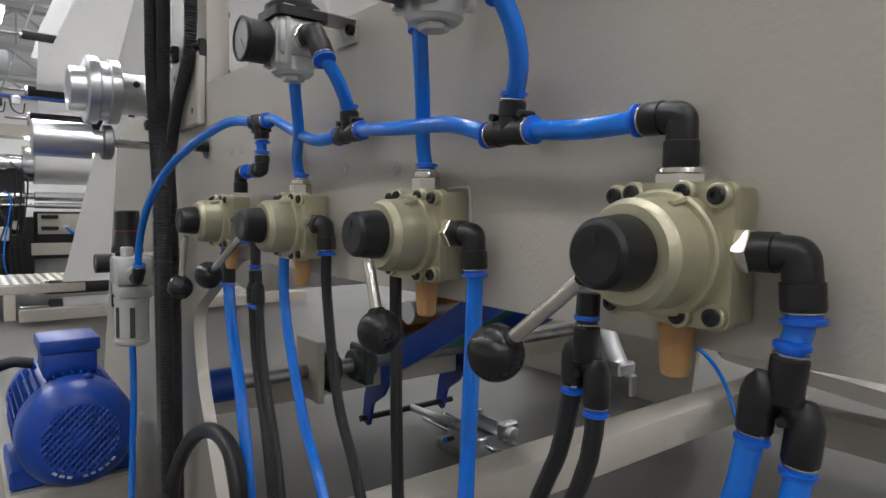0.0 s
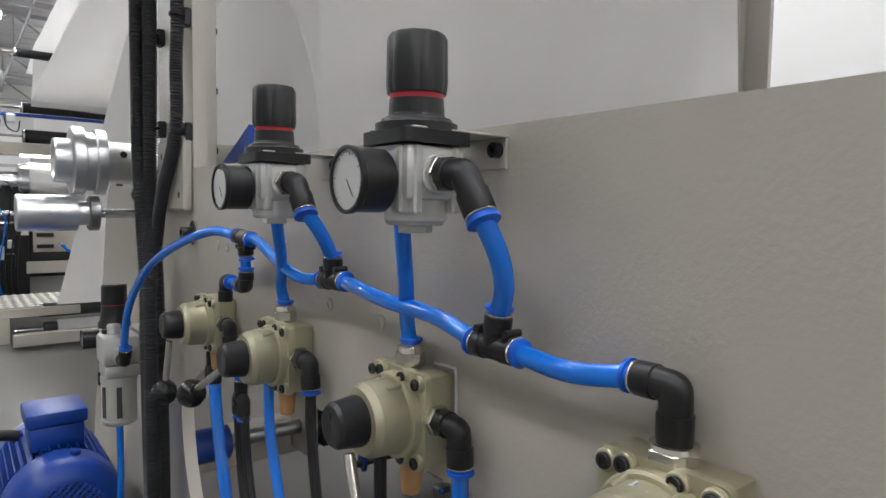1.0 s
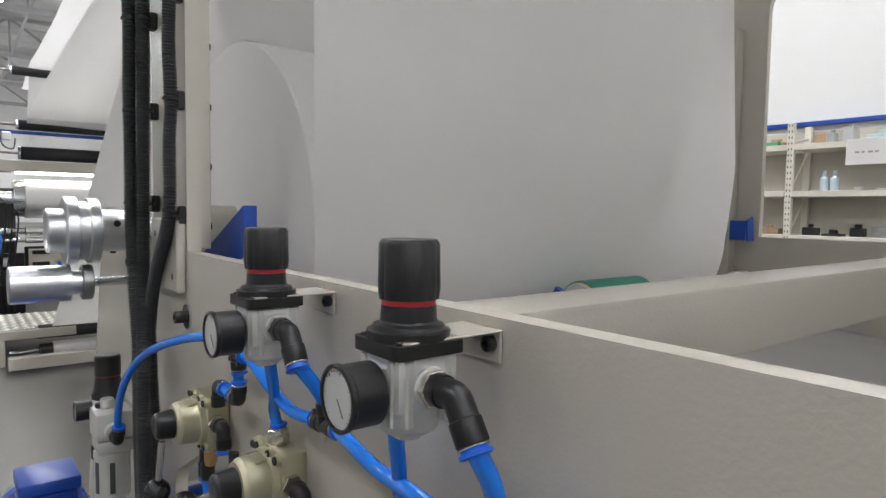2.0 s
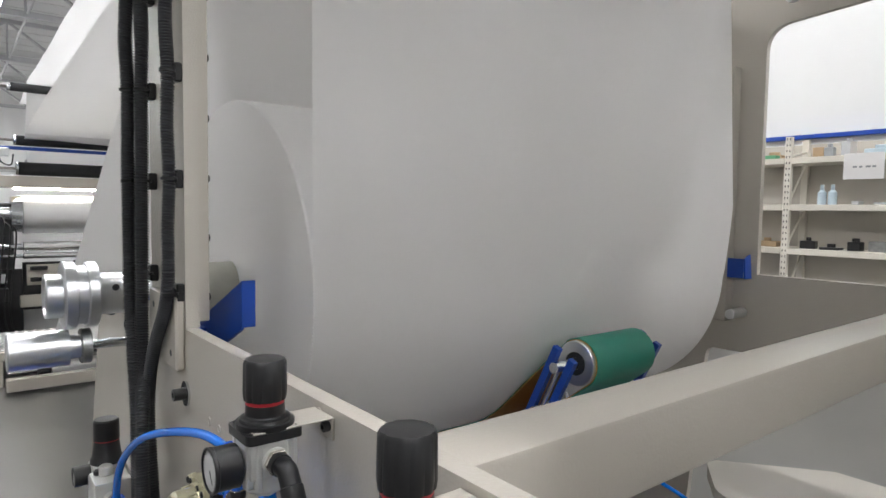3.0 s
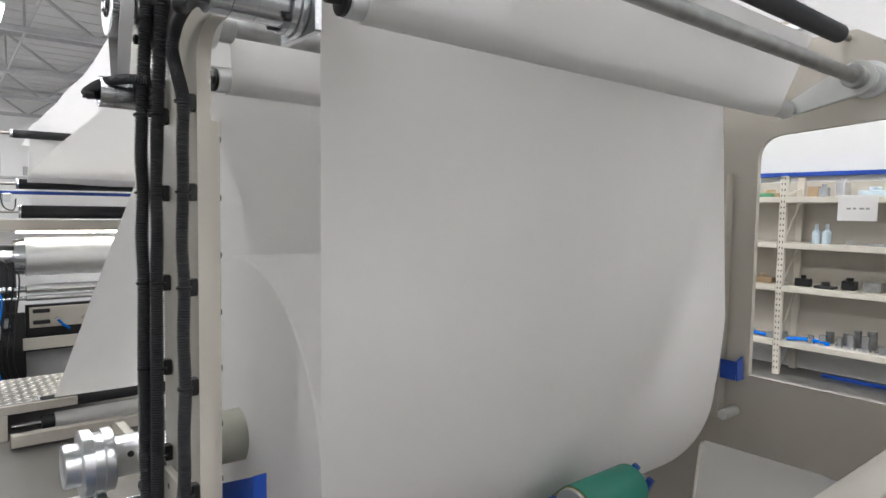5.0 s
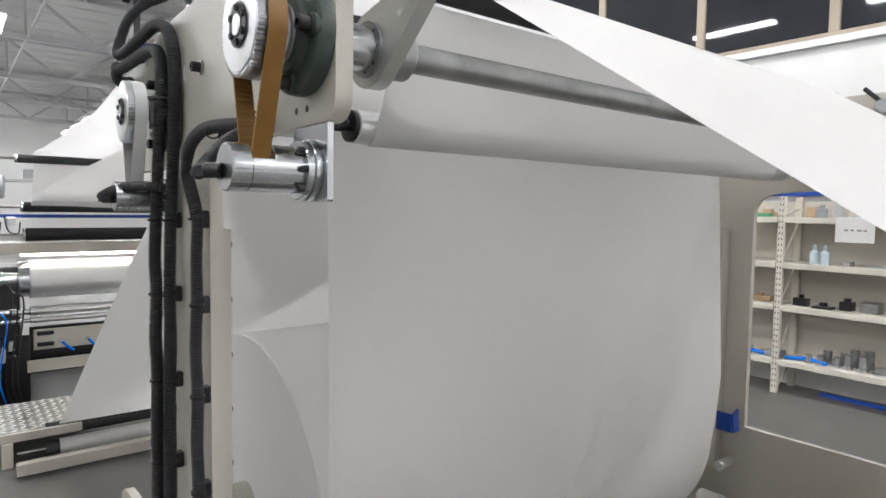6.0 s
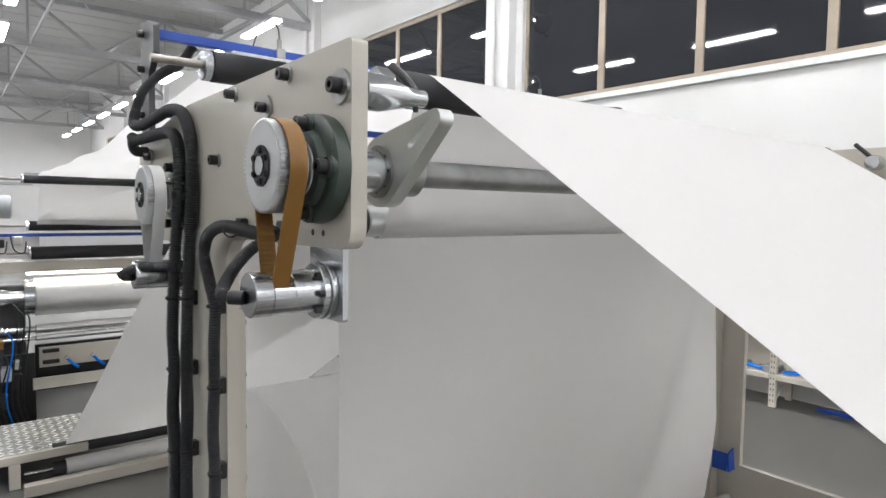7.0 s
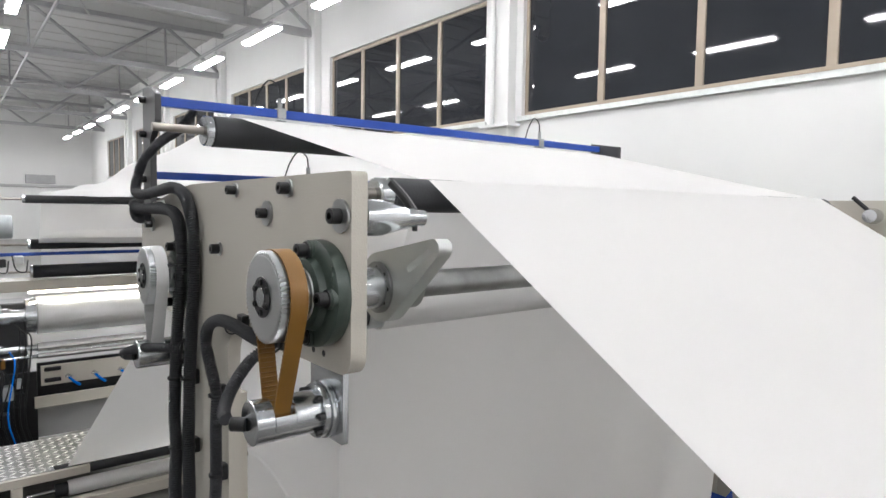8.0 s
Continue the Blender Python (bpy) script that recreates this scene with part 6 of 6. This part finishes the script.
# ---- shelves by the wall ----
def shelves():
    X0, X1 = 5.68, 6.06
    levels = (0.215, 0.695, 1.07, 1.465)
    t = thing("storage_shelf", (5.87, 1.4, FLOOR), "cream slotted-angle metal shelving against the white wall", "shelf")
    for y in (2.44, 0.25, 4.6, -1.9):
        for x in (X0, X1 - 0.04):
            p = box(M(), x, x + 0.04, y - 0.028, y + 0.028, FLOOR, 1.66, 0.003)
            po = part("post", p, SHELF, t)
            if x == X0:
                h = M()
                for k in range(34):
                    for s in (-0.012, 0.012):
                        box(h, x - 0.001, x - 0.0002, y + s - 0.004, y + s + 0.004, FLOOR + 0.05 + k * 0.05, FLOOR + 0.068 + k * 0.05)
                tagged(part("slot", h, BLACK, po), kind="stuff")
    for z in levels:
        for a, b in ((-1.87, 0.22), (0.28, 2.41), (2.47, 4.57)):
            part("board", box(M(), X0 - 0.004, X1, a, b, z - 0.035, z + 0.015, 0.003), SHELF, t)
    for z0, z1 in zip((FLOOR, *levels), (*levels, 1.6)):
        for a in (2.44,):
            part("side_brace", sweep(M(), [Vector((X0 + 0.05, a, z0 + 0.03)), Vector((X1 - 0.04, a, z1 - 0.05))], 0.010, 6), SHELF, t)
    back = box(M(), X1 + 0.005, X1 + 0.015, -1.9, 4.6, 0.2, 1.62, 0.002)
    part("back_panel", back, PAINT, t)
    rail = box(M(), X1 - 0.02, X1 + 0.035, -3.5, 6.0, 1.672, 1.710, 0.004)
    solid("wall_rail", rail, BLUE, "blue painted rail along the wall above the shelves", "rail")
    sg = thing("shelf_sign", (X0 - 0.006, 1.87, 1.29), "white paper sign taped to the shelf, unreadable", "sign")
    part("sheet", box(M(), X0 - 0.010, X0 - 0.006, 1.73, 2.01, 1.285, 1.49, 0.001), PAPER, sg)
    tx = M()
    for k, w in enumerate((0.030, 0.022, 0.034, 0.026)):
        box(tx, X0 - 0.0112, X0 - 0.0102, 1.945 - k * 0.045 - w, 1.945 - k * 0.045, 1.375, 1.390)
    part("writing", tx, GREYBOX, sg)
    rnd = random.Random(7)
    def put(name, bm, mat, label, cat, group, at):
        solid(name, bm, mat, label, cat, group, at=at)
    def bottle(x, y, z):
        b = lathe(M(), (x, y, z), (x, y, 9), [(0, 0), (0, 0.033), (0.10, 0.033), (0.12, 0.016), (0.145, 0.014), (0.165, 0.014), (0.165, 0)], 18)
        put("bottle", b, CLEARISH, "pale translucent plastic bottle on a shelf", "bottle", "bottles", (x, y, z))
    for y in (2.19, 2.11):
        bottle(5.76, y, levels[2] + 0.0155)
    # steel flanges and rollers on the lowest shelf
    y = 2.2
    while y > 0.3:
        z = levels[0] + 0.0155
        r, h = rnd.uniform(0.03, 0.055), rnd.uniform(0.06, 0.13)
        b = lathe(M(), (5.78, y, z), (5.78, y, 9), [(0, 0.012), (0, r), (h * 0.25, r), (h * 0.25, r * 0.7), (h, r * 0.7), (h, 0.012), (0, 0.012)], 20)
        put("machined_part", b, STEEL, "bright turned steel part on the lowest shelf", "machine part", "machined parts", (5.78, y, z))
        if rnd.random() < 0.6:
            b = cyl(M(), (5.93, y, z), (5.93, y, z + h * 1.2), r * 0.8, 18, 0.003)
            put("machined_part", b, DULL, "dull turned steel part at the shelf's back", "machine part", "machined parts", (5.93, y, z))
        y -= r * 2 + rnd.uniform(0.015, 0.06)
    for lv, (ya, yb), mats in ((1, (2.36, 0.3), (BLACK, GREYBOX, DULL, BLACK)), (1, (4.4, 2.52), (BLACK, GREYBOX, TAN)), (2, (1.98, 0.3), (STEEL, GREYBOX, ALU)), (3, (2.3, 0.3), (GREYBOX, TAN, ALU, CLEARISH)), (3, (4.4, 2.52), (GREENBOX, ALU, TAN)), (0, (4.4, 2.52), (GREYBOX, TAN, BLACK))):
        y = ya
        while y > yb:
            w, h, dd = rnd.uniform(0.05, 0.20), rnd.uniform(0.02, 0.09 if lv != 3 else 0.15), rnd.uniform(0.06, 0.16)
            if lv == 2:
                h *= 0.5
            z = levels[lv] + 0.0155
            x = 5.72 + rnd.uniform(0, 0.1)
            m = rnd.choice(mats)
            b = box(M(), x, x + dd, y - w, y, z, z + h, 0.004)
            if rnd.random() < 0.5:
                cyl(b, (x + dd / 2, y - w * 0.5, z + h), (x + dd / 2, y - w * 0.5, z + h + 0.03), min(w, dd) * 0.3, 14, 0.003)
            put("spare_part", b, m, "small spare part lying on the shelf", "spare part", "spare parts", (x, y, z))
            y -= w + rnd.uniform(0.01, 0.12)
    put("green_carton", box(M(), 5.72, 5.86, 2.56, 2.80, levels[3] + 0.0155, levels[3] + 0.05, 0.003), GREENBOX, "flat green carton on the top shelf", "carton", "", (5.72, 2.56, levels[3] + 0.0155))
    for y0, y1 in ((2.52, 3.2), (2.05, 2.38)):
        b = sweep(M(), smooth([(5.75, y0, levels[0] + 0.035), (5.78, (y0 + y1) / 2, levels[0] + 0.045), (5.74, y1, levels[0] + 0.032)], 8), 0.017, 12)
        put("blue_hose", b, TUBE, "piece of blue hose on the lowest shelf", "hose", "", (5.75, y0, levels[0]))
    put("blue_bar", box(M(), 5.90, 5.93, 1.5, 2.15, FLOOR, FLOOR + 0.03, 0.003), BLUE, "blue bar lying on the floor beside the shelf", "bar", "", (5.9, 1.5, FLOOR))


def stub():
    t = thing("roller_bracket", (0.38, 0.62, 1.79), "turned steel stub carrying a black clamp by the roller", "bracket")
    part("stub", lathe(M(), (PX1 + 0.003, 0.625, 1.789), (9, 0.625, 1.789), [(0, 0), (0, 0.0225), (0.028, 0.0225), (0.066, 0.0135), (0.066, 0.0125), (0.078, 0.0125), (0.078, 0.0105), (0.094, 0.0105), (0.094, 0)], 36), STEEL, t)
    part("pin", cyl(M(), (0.420, 0.625, 1.772), (0.420, 0.625, 1.801), 0.0035, 12), BLACK, t)
    part("clamp_strap", sweep(M(), smooth([(0.418, 0.625, 1.797), (0.414, 0.640, 1.815), (0.408, 0.662, 1.834)], 8), 0.006, 10), RUBBER, t, "black rubber clamp strap")


def motions():
    """Nothing in this place moves; the camera alone rises."""


hall()
lights()
unwinder()
paper()
foam_roller(0.713, 1.8195, 0.0245, 0.436, 1.93, "black foam-covered idler roller under white paper", 0.338, 1.999, collar=0.024)
foam_roller(1.468, 1.973, 0.036, 0.44, 1.92, "black foam-covered idler roller at the frame's top", 0.31, 1.99)
pneumatics()
drive(0.666, 1.696, BELT, "toothed belt drive with amber belt on the side plate")
drive(1.231, 1.668, ROOF, "toothed belt drive with pale grey belt on the side plate")
screws(((0.969, 1.826, 0.0075, 0.011), (0.77, 1.826, 0.0085, 0.012), (0.844, 1.791, 0.0075, 0.018), (0.627, 1.791, 0.0095, 0.020), (1.048, 1.727, 0.0085, 0.011), (1.49, 1.757, 0.0085, 0.016), (1.40, 1.80, 0.008, 0.011)))
arm(0.394, 0.414, (0.668, 1.697), (0.553, 1.754), 0.046, 0.012, "grey steel swing arm with a slot on the dancer shaft")
arm(1.94, 1.958, (0.668, 1.697), (0.86, 1.622), 0.046, 0.016, "grey steel swing arm holding the guide roller", False)
solid("dancer_shaft", cyl(M(), (0.4145, 0.668, 1.697), (1.999, 0.668, 1.697), 0.0185, 32), DULL, "dull galvanised steel shaft across the machine", "shaft", "dancer shafts")
arm(0.394, 0.414, (1.231, 1.668), (1.132, 1.741), 0.046, 0.012, "grey steel swing arm with a slot on the second dancer shaft")
solid("dancer_shaft", cyl(M(), (0.4145, 1.231, 1.668), (1.999, 1.231, 1.668), 0.0185, 32), DULL, "dull galvanised steel shaft across the machine", "shaft", "dancer shafts")
stub()
shaft_end()
conduits()
top_bar()
far_plate_fittings()
filter_unit()
motor()
belt_arm()
far_machine()
shelves()
motions()
